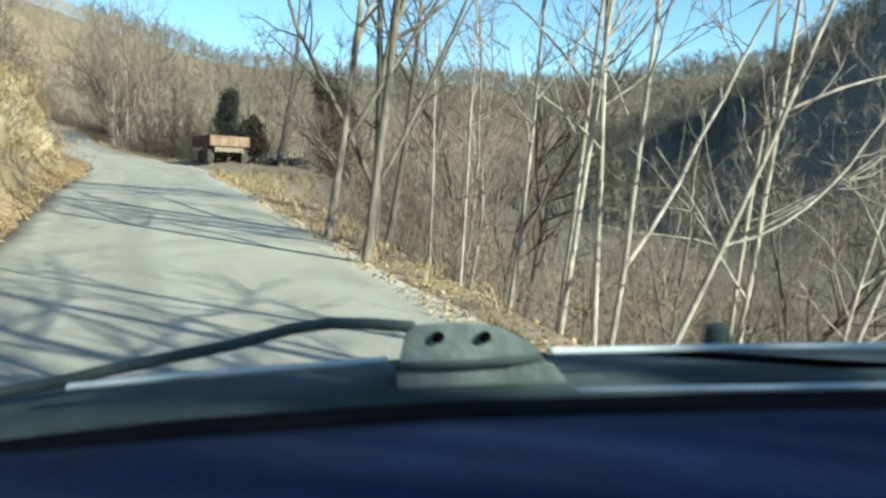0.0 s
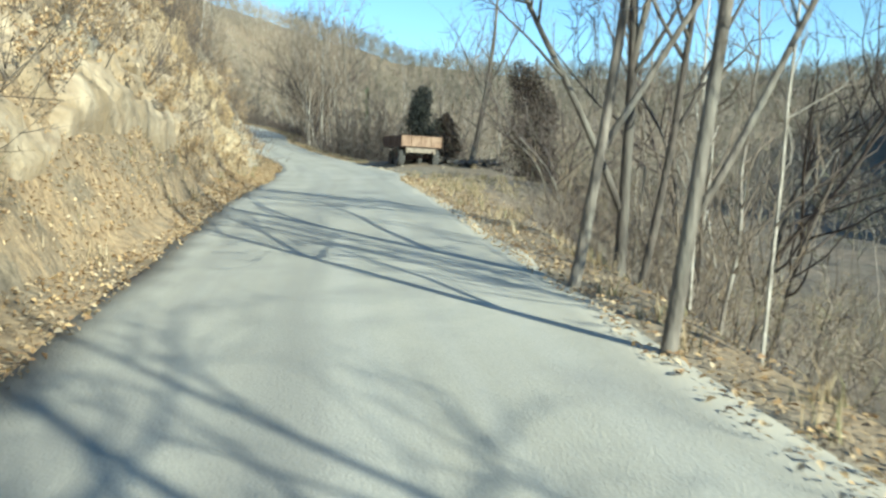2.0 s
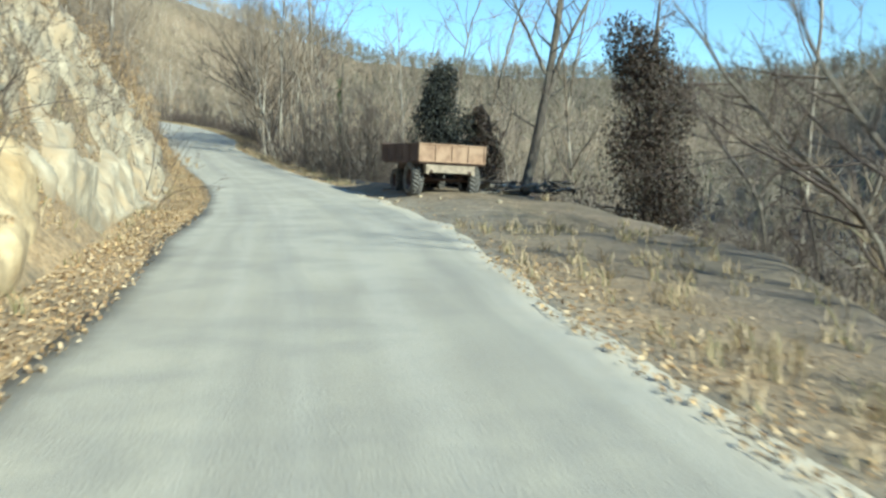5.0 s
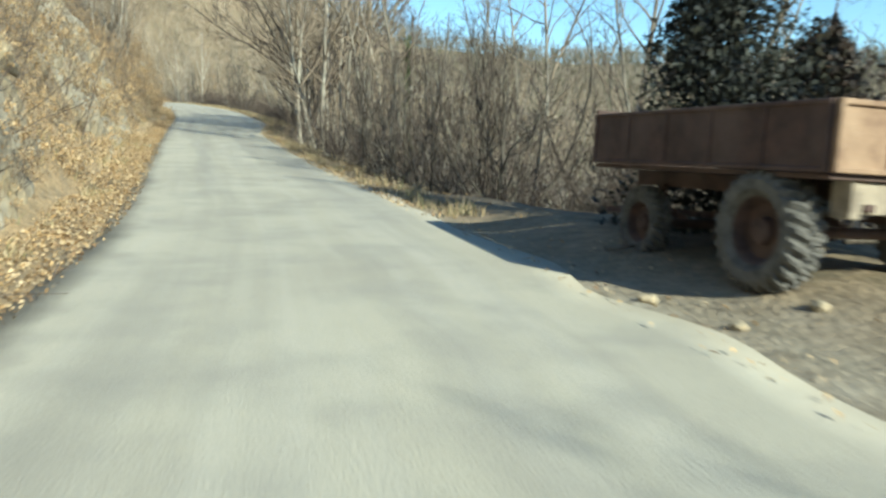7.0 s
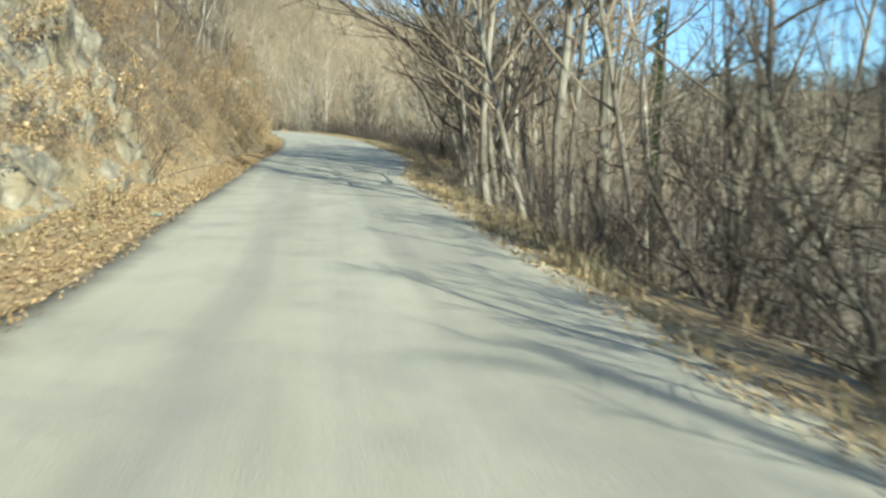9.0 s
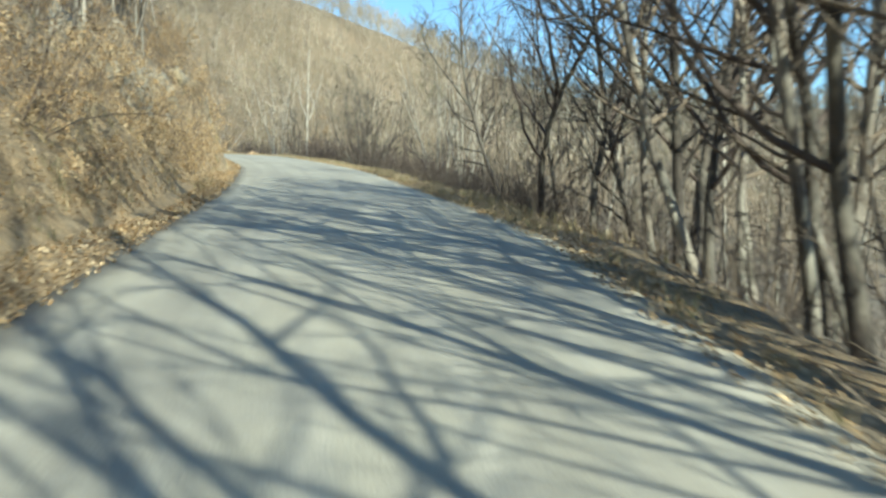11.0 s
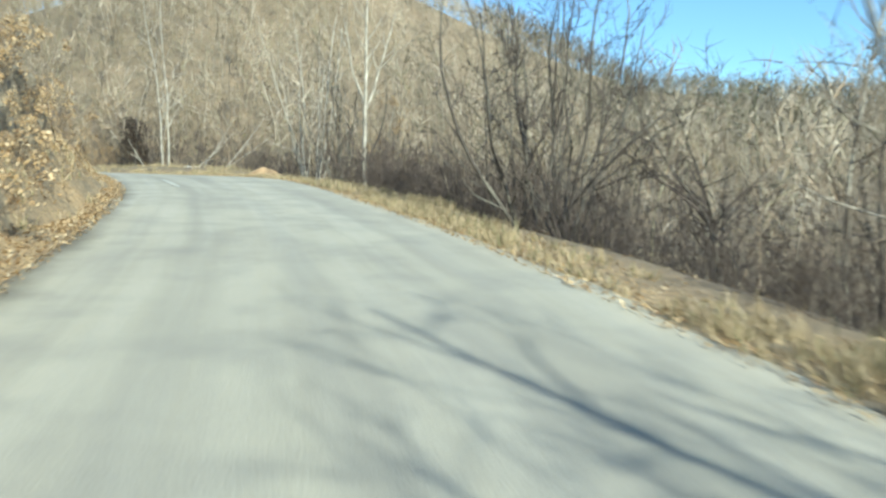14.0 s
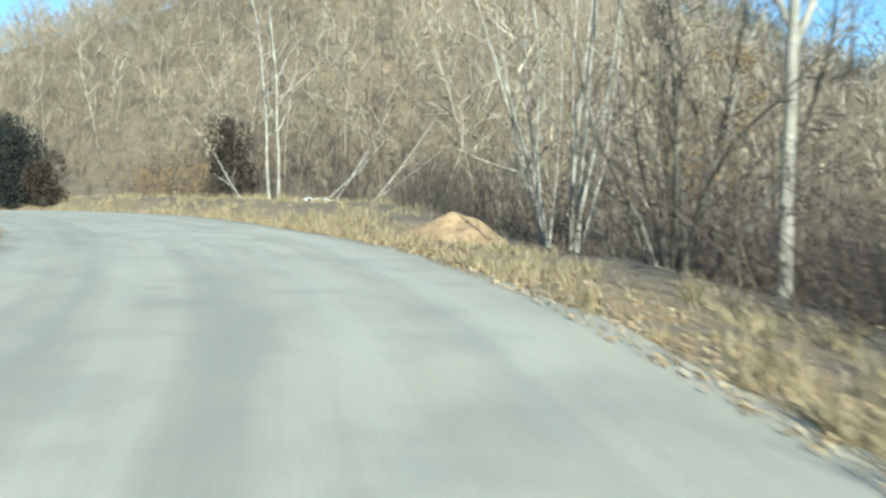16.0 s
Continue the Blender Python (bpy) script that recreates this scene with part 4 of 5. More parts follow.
# dark thin stems and low dark bushes beyond the trailer
stick = [make_tree("tree", 130 + i, 6.5, 0.05, BARK_DARK if i else BARK_GREY, TWIG_DARK, limbs=14, first=0.2, reach=0.30, subs=4, twigs=4, wander=0.13, fork=0.3) for i in range(3)]
for s in [*np.arange(49, 58, 0.9), *np.arange(58, 74, 1.7)]:
    x, y = from_road(s, right_edge(s) + by_s(s, SHOULDER) + (2.2 if s < 58 else 4.0) + rng.gamma(1.6, 2.0))
    plant(stick[rng.integers(3)], float(x), float(y), rng.uniform(0.75, 1.15), tilt=(rng.normal(0, 6), rng.normal(0, 7)), tags=dict(label="thin crooked dark stem in the roadside thicket", category="tree", group="thicket stems"))
for s in np.arange(48.5, 54.5, 0.45):
    x, y = from_road(s, right_edge(s) + by_s(s, SHOULDER) + 0.9 + rng.uniform(0, 3.2))
    plant(gloomy[rng.integers(2)], float(x), float(y), rng.uniform(0.65, 0.95), tags=dict(label="dense purple-brown leafless shrub at the edge of the drop", category="shrub", group="purple-brown shrubs"))
for s in [*np.arange(92, 99, 1.1), *np.arange(99, 110, 0.8)]:
    x, y = from_road(s, right_edge(s) + by_s(s, SHOULDER) + rng.uniform(0.3, 4.0))
    plant(gloomy[rng.integers(2)], float(x), float(y), rng.uniform(0.45, 0.75), tags=dict(label="dense purple-brown leafless shrub at the edge of the drop", category="shrub", group="purple-brown shrubs"))
golden = make_tree("shrub", 68, 1.1, 0.012, TWIG, TWIG, stems=8, limbs=6, first=0.1, reach=0.5, subs=2, twigs=3, spread=48, wander=0.15, leaves=900, lean_mesh=True, gilt=True)
for start, stop, count in [(88, 112, 60), (112, 126, 26), (46, 56, 22), (60, 73, 26), (4, 29, 46)]:
    for s in rng.uniform(start, stop, count):
        x, y = from_road(s, left_edge(s) - rng.uniform(0.9, 2.9))
        plant(golden, float(x), float(y), rng.uniform(0.4, 0.95), joined=True)
for s in rng.uniform(3, 31, 150):
    x, y = from_road(s, left_edge(s) - rng.uniform(1.2, 4.5))
    plant(thin_brush[rng.integers(4)], float(x), float(y), rng.uniform(0.25, 0.75), joined=True)
for ob in thin_trees + thin_brush + [golden]:
    for o in (*ob.children, ob):
        bpy.data.objects.remove(o)
build_joined("slope_thicket", "tangled leafless trees and brush covering the slopes beside the road")


# ---- far woods ----
def cheap_tree(seed, height, bold=1.0, limbs=11, twigs=6):
    """Triangles of a plain far tree: trunk, limbs and a haze of twigs."""
    rng = np.random.default_rng(seed)
    tubes = Tubes()
    path, radii = bough(rng, (0, 0, -0.6), (0, 0, 1), height + 0.6, 0.038 * bold, 3, 0.02, 0.10)
    tubes.add(path, radii, 3)
    v, t, n = [*tubes.v], [*tubes.t], tubes.n
    for _ in range(limbs):
        at, way = on_path(path, rng.uniform(0.3, 0.98))
        p, _ = bough(rng, at, fan(rng, way, 30, 60), height * rng.uniform(0.14, 0.3), 0.03, 2, 0.12, 0.12)
        side = np.cross(p[2] - p[0], rng.normal(0, 1, 3))
        side *= 0.034 * bold / np.linalg.norm(side)
        v.append(np.array([p[0] - side, p[0] + side, p[2]]))
        t.append(np.array([[n, n + 1, n + 2]]))
        n += 3
        for _ in range(twigs):
            a, w2 = on_path(p, rng.uniform(0.2, 1.0))
            tip = a + fan(rng, w2, 15, 70) * height * rng.uniform(0.08, 0.2)
            side = np.cross(tip - a, rng.normal(0, 1, 3))
            side *= 0.022 * bold / np.linalg.norm(side)
            v.append(np.array([a - side, a + side, tip]))
            t.append(np.array([[n, n + 1, n + 2]]))
            n += 3
    return np.concatenate(v), np.concatenate(t)


def far_woods(name, count, inside, seed, size, label, mat=None, bold=1.0):
    rng = np.random.default_rng(seed)
    kinds = [cheap_tree(seed * 10 + i, 8.5, bold) for i in range(6)]
    x, y = inside(rng, count)
    z = ground_height(x, y)
    vs, ts, n = [], [], 0
    for a, b, c in zip(x, y, z):
        v, t = kinds[rng.integers(6)]
        g, k = rng.uniform(0, 6.28), rng.uniform(*size)
        lean = rng.normal(0, 0.05, 2)
        cx, sx = math.cos(g) * k, math.sin(g) * k
        vs.append(np.stack([v[:, 0] * cx - v[:, 1] * sx + a + v[:, 2] * lean[0], v[:, 0] * sx + v[:, 1] * cx + b + v[:, 2] * lean[1], v[:, 2] * k + c], 1))
        ts.append(t + n)
        n += len(v)
    tagged(new(name, mesh_np(name, np.concatenate(vs), np.concatenate(ts), mat or WOODS)), label, "woods", kind="stuff")


def valley_side(rng, count):
    return from_road(rng.uniform(-20, 165, count), 20 + rng.power(1.25, count) * 140)


def ridge_side(rng, count):
    r, a = 130 + rng.power(1.6, count) * 300, np.radians(rng.uniform(-24, 52, count))
    x, y = -20 + r * np.sin(a), 50 + r * np.cos(a)
    return x, y


def hill_side(rng, count):
    return from_road(rng.uniform(5, 150, count), -(9 + rng.power(1.2, count) * 80))


def spur_side(rng, count):
    return from_road(rng.uniform(116, 300, count), 7.5 + rng.power(1.15, count) * 165)


def bend_side(rng, count):
    return from_road(rng.uniform(142, 235, count), 7.5 + rng.power(1.1, count) * 52)


def drop_side(rng, count):
    return from_road(rng.uniform(8, 34, count), 6.5 + rng.power(1.2, count) * 24)


far_woods("slope_scrub", 1100, drop_side, 12, (0.14, 0.34), "low tangled brown scrub on the slope below the road", SCRUB, 0.9)
# valley and ridge woods take the palette with shade in its colours
far_woods("valley_woods", 3000, valley_side, 3, (0.6, 1.0), "leafless grey-brown woods on the valley slopes below the road, coloured darker as if shaded", WOODS_SHADED)
far_woods("ridge_woods", 5200, ridge_side, 8, (0.7, 1.15), "leafless grey-brown woods covering the hills across the valley, coloured darker as if shaded", WOODS_SHADED, 2.4)
far_woods("spur_woods", 5600, spur_side, 6, (0.34, 0.8), "leafless tan woods and scrub on the spur above the bend", None, 1.3)
far_woods("bend_woods", 3800, bend_side, 9, (0.2, 0.5), "tangled tan scrub and young trees above the bend", SCRUB, 1.0)
far_woods("hill_woods", 2000, hill_side, 4, (0.5, 0.9), "leafless tan woods on the hillside above the road")


# ---- rock in the cut bank ----
def rock(x, y, z, size, turn, mat, seed, label, crisp=0.6):
    """A weathered outcrop: a rough ball cut by bedding planes and broken by noise."""
    bm = bmesh.new()
    bmesh.ops.create_icosphere(bm, subdivisions=5 if max(size) > 1.4 else (4 if max(size) > 0.3 else 3), radius=1.0)
    off = Vector((seed * 7.3, seed * 3.1, seed * 5.7))
    for v in bm.verts:
        p = v.co.copy()
        k = 1 + 0.42 * noise.noise(p * 1.3 + off) + 0.20 * noise.noise(p * 3.1 + off) + 0.09 * noise.noise(p * 7.0 + off)
        q = p * k
        step = math.floor(q.z * 3.2 + 0.35 * noise.noise(p * 1.7 + off)) / 3.2
        q.z += (step + 0.1 - q.z) * 0.45
        cell = noise.voronoi(q * 1.9 + off)[0]
        q *= 0.90 + 0.22 * min(1.0, (cell[1] - cell[0]) * 2.2) * crisp + 0.05 * noise.noise(p * 13.0 + off) + 0.02 * noise.noise(p * 27.0 + off)
        v.co = Vector((q.x * size[0], q.y * size[1], q.z * size[2]))
    ob = part("rock_outcrop", bm, mat, None, smooth=True)
    ob.matrix_basis = pose(x, y, z, 0, 0, turn)
    return tagged(ob, label, "rock", group="rocks in the bank")


def bank_rock(s, e, up, size, mat, seed, label, turn=0.0):
    x, y = from_road(s, left_edge(s) - e)
    i = int(np.argmin(np.abs(LS - s)))
    heading = math.degrees(math.atan2(-LT[i, 0], LT[i, 1]))
    rock(float(x), float(y), float(ground_height(x, y)[0]) + (up - 1.2) * 0.25 - 0.1, size, heading + turn, mat, seed, label)


YELLOW = "yellow sandstone face breaking out of the cut bank"
TAN = "tan weathered rock half buried in the leafy bank"
PALE = "pale limestone slab standing out of the roadside bank"
GREY = "grey lichened rock in the leaf-covered bank"
for s, e, up, size, mat, seed, label, turn in [
        (29.6, 1.3, 0.5, (0.45, 0.9, 0.7), ROCK_YELLOW, 3, YELLOW, 10), (20.0, 1.9, 0.6, (0.5, 1.0, 0.6), ROCK_TAN, 4, TAN, 0), (17.0, 1.9, 0.6, (0.4, 0.8, 0.45), ROCK_TAN, 5, TAN, 20),
        (14.5, 2.0, 0.5, (0.4, 0.7, 0.4), ROCK_TAN, 6, TAN, 0), (11.0, 1.8, 0.5, (0.35, 0.6, 0.35), ROCK_TAN, 7, TAN, 0), (55.0, 2.2, 0.9, (0.5, 0.9, 0.6), ROCK_GREY, 13, GREY, 0),
        (62.5, 1.7, 0.6, (0.45, 0.7, 0.45), ROCK_GREY, 18, GREY, 0), (65.0, 1.5, 0.6, (0.4, 0.8, 0.5), ROCK_GREY, 22, GREY, 0), (60.5, 2.4, 0.8, (0.5, 0.9, 0.6), ROCK_GREY, 23, GREY, 0),
        (51.0, 1.9, 0.8, (0.5, 0.9, 0.7), ROCK_PALE, 26, PALE, 0), (8.5, 1.6, 0.5, (0.4, 0.6, 0.4), ROCK_GREY, 27, GREY, 0), (12.6, 1.5, 0.5, (0.45, 0.8, 0.5), ROCK_TAN, 28, TAN, 0),
        (15.8, 1.4, 0.6, (0.4, 0.7, 0.5), ROCK_GREY, 29, GREY, 0), (18.6, 1.6, 0.7, (0.5, 0.9, 0.65), ROCK_TAN, 30, TAN, 0), (21.4, 1.4, 0.7, (0.5, 0.9, 0.7), ROCK_TAN, 31, TAN, 0),
        (13.8, 2.6, 0.9, (0.5, 0.9, 0.6), ROCK_TAN, 32, TAN, 0), (110.5, 2.2, 1.3, (0.5, 0.8, 0.6), ROCK_GREY, 21, GREY, 0)]:
    bank_rock(s, e + 0.3, up - 0.5, (size[0], size[1], size[2] * 0.85), mat, seed, label, turn)


def rock_face(start, stop, low, high, seed, mat, label):
    """A stretch of bare rock in the cut bank: bedded, broken and jointed, running out under the soil at its edges."""
    s, e = np.arange(start, stop, 0.09), np.arange(low, high, 0.075)
    S, E = (g.ravel() for g in np.meshgrid(s, e, indexing="ij"))
    x, y = from_road(S, left_edge(S) - E)
    z = ground_height(x, y)
    inside = np.minimum(np.minimum(S - start, stop - S) / 1.2, np.minimum((E - low) / 0.35, (high - E) / 0.7))
    push = np.empty(len(S))
    for i in range(len(S)):
        p = Vector((S[i] * 0.55, E[i] * 0.9, z[i] * 1.1)) + Vector((seed * 3.7, seed * 1.9, 0))
        near, apart = noise.voronoi(p * 1.25)[0][:2]
        small, gap = noise.voronoi(p * 3.1)[0][:2]
        push[i] = (0.19 * min(1.0, (apart - near) * 2.4) + 0.05 * min(1.0, (gap - small) * 2.5) + 0.34 * noise.noise(p * 0.7)
                   + 0.14 * noise.noise(p * 2.3) + 0.05 * noise.noise(p * 7) + 0.08 * (math.floor(p.z * 2.1 + 0.5 * noise.noise(p)) % 2) - 0.03)
    push = np.minimum(push, 0.75 * inside - 0.12 + 0.2 * wobble(S, E, 0.5, seed))
    x, y = from_road(S, left_edge(S) - E + push * 0.75)
    me = mesh_np("rock_outcrop", np.stack([x, y, z + push * 0.55], 1), grid_tris(len(s), len(e)), mat)
    me.polygons.foreach_set("use_smooth", np.ones(len(me.polygons), bool))
    tagged(new("rock_outcrop", me), label, "rock", group="rocks in the bank")


rock_face(25.2, 30.8, 0.75, 3.4, 1, ROCK_YELLOW, YELLOW)
rock_face(18.5, 25.6, 1.0, 3.0, 8, ROCK_TAN, TAN)
rock_face(31.2, 46.5, 0.95, 3.6, 2, ROCK_PALE, "cream limestone wall with cracks above the leafy road edge")
rock_face(45.5, 53.0, 1.0, 3.2, 3, ROCK_GREY, GREY)
rock_face(62.0, 73.5, 1.0, 4.0, 4, ROCK_GREY, GREY)
rock_face(97.0, 107.0, 1.9, 4.2, 5, ROCK_GREY, GREY)
rock_face(111.5, 127.0, 1.1, 3.6, 7, ROCK_DARK, "dark weathered rock spur at the inside of the bend")
rock_face(9.0, 19.0, 0.9, 3.0, 6, ROCK_TAN, TAN)


# ---- fallen leaves and dry grass ----
def scatter_leaves():
    rng = np.random.default_rng(21)
    n = 125000
    s = rng.uniform(4, 150, n)
    left = rng.uniform(0, 1, n) < 0.78
    e = np.where(left, rng.gamma(1.6, 0.85, n) - 0.15, rng.gamma(1.3, 0.5, n) - 0.2)
    d = np.where(left, left_edge(s) - e, right_edge(s) + e)
    keep = left | (np.abs(s - 41) > 10) | (rng.uniform(0, 1, n) < 0.12)
    s, d, e = s[keep], d[keep], e[keep]
    x, y = from_road(s, d)
    z = np.maximum(ground_height(x, y), np.where(e < 0.1, np.interp(s, LS, LP[:, 2]), -99)) + 0.025
    tagged(new("fallen_leaves", leaf_mesh("fallen_leaves", np.stack([x, y, z], 1), rng, 0.014, 0.038, FALLEN, 0.12)), "golden brown fallen leaves along the road edges", "leaves", kind="stuff")


def grass_blades(name, tufts, seed, tall, blades, label):
    """Tufts of bent, tapering blades of dry grass."""
    rng = np.random.default_rng(seed)
    x, y = np.repeat(tufts[0], blades), np.repeat(tufts[1], blades)
    n = len(x)
    x, y = x + rng.normal(0, 0.07, n), y + rng.normal(0, 0.07, n)
    base = np.stack([x, y, ground_height(x, y) - 0.03], 1)
    h = np.repeat(rng.uniform(tall[0], tall[1], n // blades), blades) * rng.uniform(0.5, 1.1, n)
    lean = rng.normal(0, 0.4, (n, 2))
    a = rng.uniform(0, 2 * np.pi, n)
    side = np.stack([np.cos(a), np.sin(a), 0 * a], 1) * 0.007
    mid = base + np.stack([lean[:, 0] * h * 0.35, lean[:, 1] * h * 0.35, h * 0.6], 1)
    tip = base + np.stack([lean[:, 0] * h, lean[:, 1] * h, h * 0.95], 1)
    v = np.stack([base - side, base + side, mid - side * 0.8, mid + side * 0.8, tip], 1).reshape(-1, 3)
    i = np.arange(n)[:, None] * 5
    t = np.concatenate([i + [0, 1, 3], i + [0, 3, 2], i + [2, 3, 4]], 1).reshape(-1, 3)
    tagged(new(name, mesh_np(name, v, t, STRAW)), label, "grass", kind="stuff")


def grass_places():
    rng = np.random.default_rng(22)
    xs, ys = [], []
    for start, stop, count, near, wide in [(5, 30, 260, 0.15, 1.3), (24, 37, 280, 0.3, 5.0), (37, 52, 90, 4.0, 4.5), (50, 85, 420, 0.1, 0.9), (85, 112, 380, 0.1, 1.5), (110, 128, 700, 0.1, 1.3), (126, 150, 1000, 0.1, 2.4), (149, 178, 1500, 0.15, 4.8)]:
        s = rng.uniform(start, stop, count)
        x, y = from_road(s, right_edge(s) + near + wide * rng.uniform(0, 1, count) ** 1.4)
        xs.append(x), ys.append(y)
    xs, ys = np.concatenate(xs), np.concatenate(ys)
    keep = (wobble(xs, ys, 0.8, 2.0) + 0.5 * wobble(xs, ys, 0.3, 5.0) > -0.05) | (rng.uniform(0, 1, len(xs)) < 0.25)
    xs, ys = [xs[keep]], [ys[keep]]
    s = rng.uniform(5, 145, 1500)
    x, y = from_road(s, left_edge(s) - 0.35 - rng.gamma(1.5, 1.3, 1500))
    return np.concatenate([*xs, x]), np.concatenate([*ys, y])


scatter_leaves()
grass_blades("dry_grass", grass_places(), 23, (0.08, 0.36), 14, "straw-coloured dry grass on the road shoulders and bank")


# ---- ivy-grown trees ----
def ivy_tree(x, y, tall, wide, seed, label, mat=None, hub_count=44, n=22000, peak=0.55):
    rng = np.random.default_rng(seed)
    root = make_tree("ivy_tree", seed, tall, 0.13, BARK_DARK, TWIG_DARK, limbs=9, first=0.45, reach=0.22, shape=(2, 90, 0))
    hubs = np.stack([rng.normal(0, wide * 0.40, hub_count) * np.linspace(1.2, peak, hub_count), rng.normal(0, wide * 0.40, hub_count) * np.linspace(1.2, peak, hub_count), tall * np.linspace(0.05, 0.86, hub_count)], 1)
    girth = wide * rng.uniform(0.5, 0.95, hub_count) * np.linspace(1.15, peak, hub_count)
    pick = rng.integers(hub_count, size=n)
    way = rng.normal(0, 1, (n, 3))
    way /= np.linalg.norm(way, axis=1)[:, None]
    at = hubs[pick] + way * (girth[pick] * rng.uniform(0.3, 1.1, n) ** 0.5)[:, None] * (1, 1, 1.25)
    at[:, 2] = np.maximum(at[:, 2], 0.02)
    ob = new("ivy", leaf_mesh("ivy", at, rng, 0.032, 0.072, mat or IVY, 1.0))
    ob.parent = root
    tagged(ob, "dark evergreen ivy leaves", kind="stuff")
    plant(root, x, y, 1.0, turn=0, tags=dict(label=label, category="tree", group="ivy-grown trees"))


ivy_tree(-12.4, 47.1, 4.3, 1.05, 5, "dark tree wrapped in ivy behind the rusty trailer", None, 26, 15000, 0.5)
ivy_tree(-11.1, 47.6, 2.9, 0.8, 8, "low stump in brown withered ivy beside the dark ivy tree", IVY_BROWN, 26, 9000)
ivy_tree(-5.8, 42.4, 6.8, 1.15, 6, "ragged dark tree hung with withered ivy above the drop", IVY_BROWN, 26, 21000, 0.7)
ivy_tree(-25.3, 76.3, 9.0, 0.26, 7, "slender trunk with thin green ivy beside the road", IVY_GREEN, 50, 5000)


# ---- farm trailer ----
RUST_TAN = material("weathered_rust_paint", (0.14, 0.08, 0.048), (0.32, 0.215, 0.135), scale=3.5, rough=0.75, bump=0.2, second=(0.29, 0.20, 0.13), second_scale=1.8)
# dark rust, lowered further so its colour carries the sideboards' shade
RUST_SHADED = material("dark_rust_with_shade", (0.03, 0.018, 0.014), (0.078, 0.042, 0.033), scale=5, rough=0.8, bump=0.25, second=(0.085, 0.055, 0.046), second_scale=1.5)
FRAME_GREY = material("pale_dusty_steel", (0.17, 0.14, 0.105), (0.33, 0.28, 0.21), scale=5, rough=0.8, bump=0.2)
RUBBER = material("dusty_tyre", (0.045, 0.044, 0.041), (0.13, 0.124, 0.112), scale=8, rough=0.9, bump=0.3)


def box(bm, x0, y0, z0, x1, y1, z1, bevel=0.008):
    made = bmesh.ops.create_cube(bm, size=1.0, matrix=Matrix.Translation(((x0 + x1) / 2, (y0 + y1) / 2, (z0 + z1) / 2)) @ Matrix.Diagonal((x1 - x0, y1 - y0, z1 - z0, 1)))
    if bevel:
        bmesh.ops.bevel(bm, geom=list({e for v in made["verts"] for e in v.link_edges}), offset=bevel, segments=1, affect="EDGES")
    return bm


def lathe(profile, steps=32):
    """A ring turned about the x axis from (x, radius) pairs."""
    bm = bmesh.new()
    rows = [[bm.verts.new((x, r * math.cos(a), r * math.sin(a))) for x, r in profile] for a in np.linspace(0, 2 * math.pi, steps, endpoint=False)]
    for a, b in zip(rows, rows[1:] + rows[:1]):
        for i in range(len(profile) - 1):
            bm.faces.new((a[i], a[i + 1], b[i + 1], b[i]))
    bmesh.ops.recalc_face_normals(bm, faces=bm.faces)
    return bm


def wheel(parent, x, y, radius, width, outside):
    """A tyre with treads and, set into it, a dished rim with its hub."""
    hub = new("wheel")
    hub.parent = parent
    hub.location = (x, y, radius)
    w, r = width / 2, radius
    tyre = lathe([(-w * 0.7, r * 0.55), (-w * 0.98, r * 0.66), (-w, r * 0.82), (-w * 0.85, r * 0.95), (-w * 0.5, r), (-w * 0.1, r), (w * 0.1, r), (w * 0.5, r), (w * 0.85, r * 0.95), (w, r * 0.82), (w * 0.98, r * 0.66), (w * 0.7, r * 0.55)], 104)
    for v in tyre.verts:
        out = math.hypot(v.co.y, v.co.z)
        if out > r * 0.9:
            turn = math.atan2(v.co.z, v.co.y) * 26 / (2 * math.pi) + abs(v.co.x) / w * 0.7 + (0.5 if v.co.x > 0 else 0)
            k = 1.0 if turn % 1 < 0.5 else 1 - 0.045 / r
            v.co.y, v.co.z = v.co.y * k, v.co.z * k
    part("tyre", tyre, RUBBER, hub)
    o = 1 if outside > 0 else -1
    part("rim", lathe([(o * w * 0.75, r * 0.57), (o * w * 0.55, r * 0.52), (o * w * 0.1, r * 0.46), (o * w * 0.1, r * 0.24), (o * w * 0.45, r * 0.20), (o * w * 0.5, r * 0.10), (o * w * 0.5, 0.002)], 28), RUST_SHADED, hub)


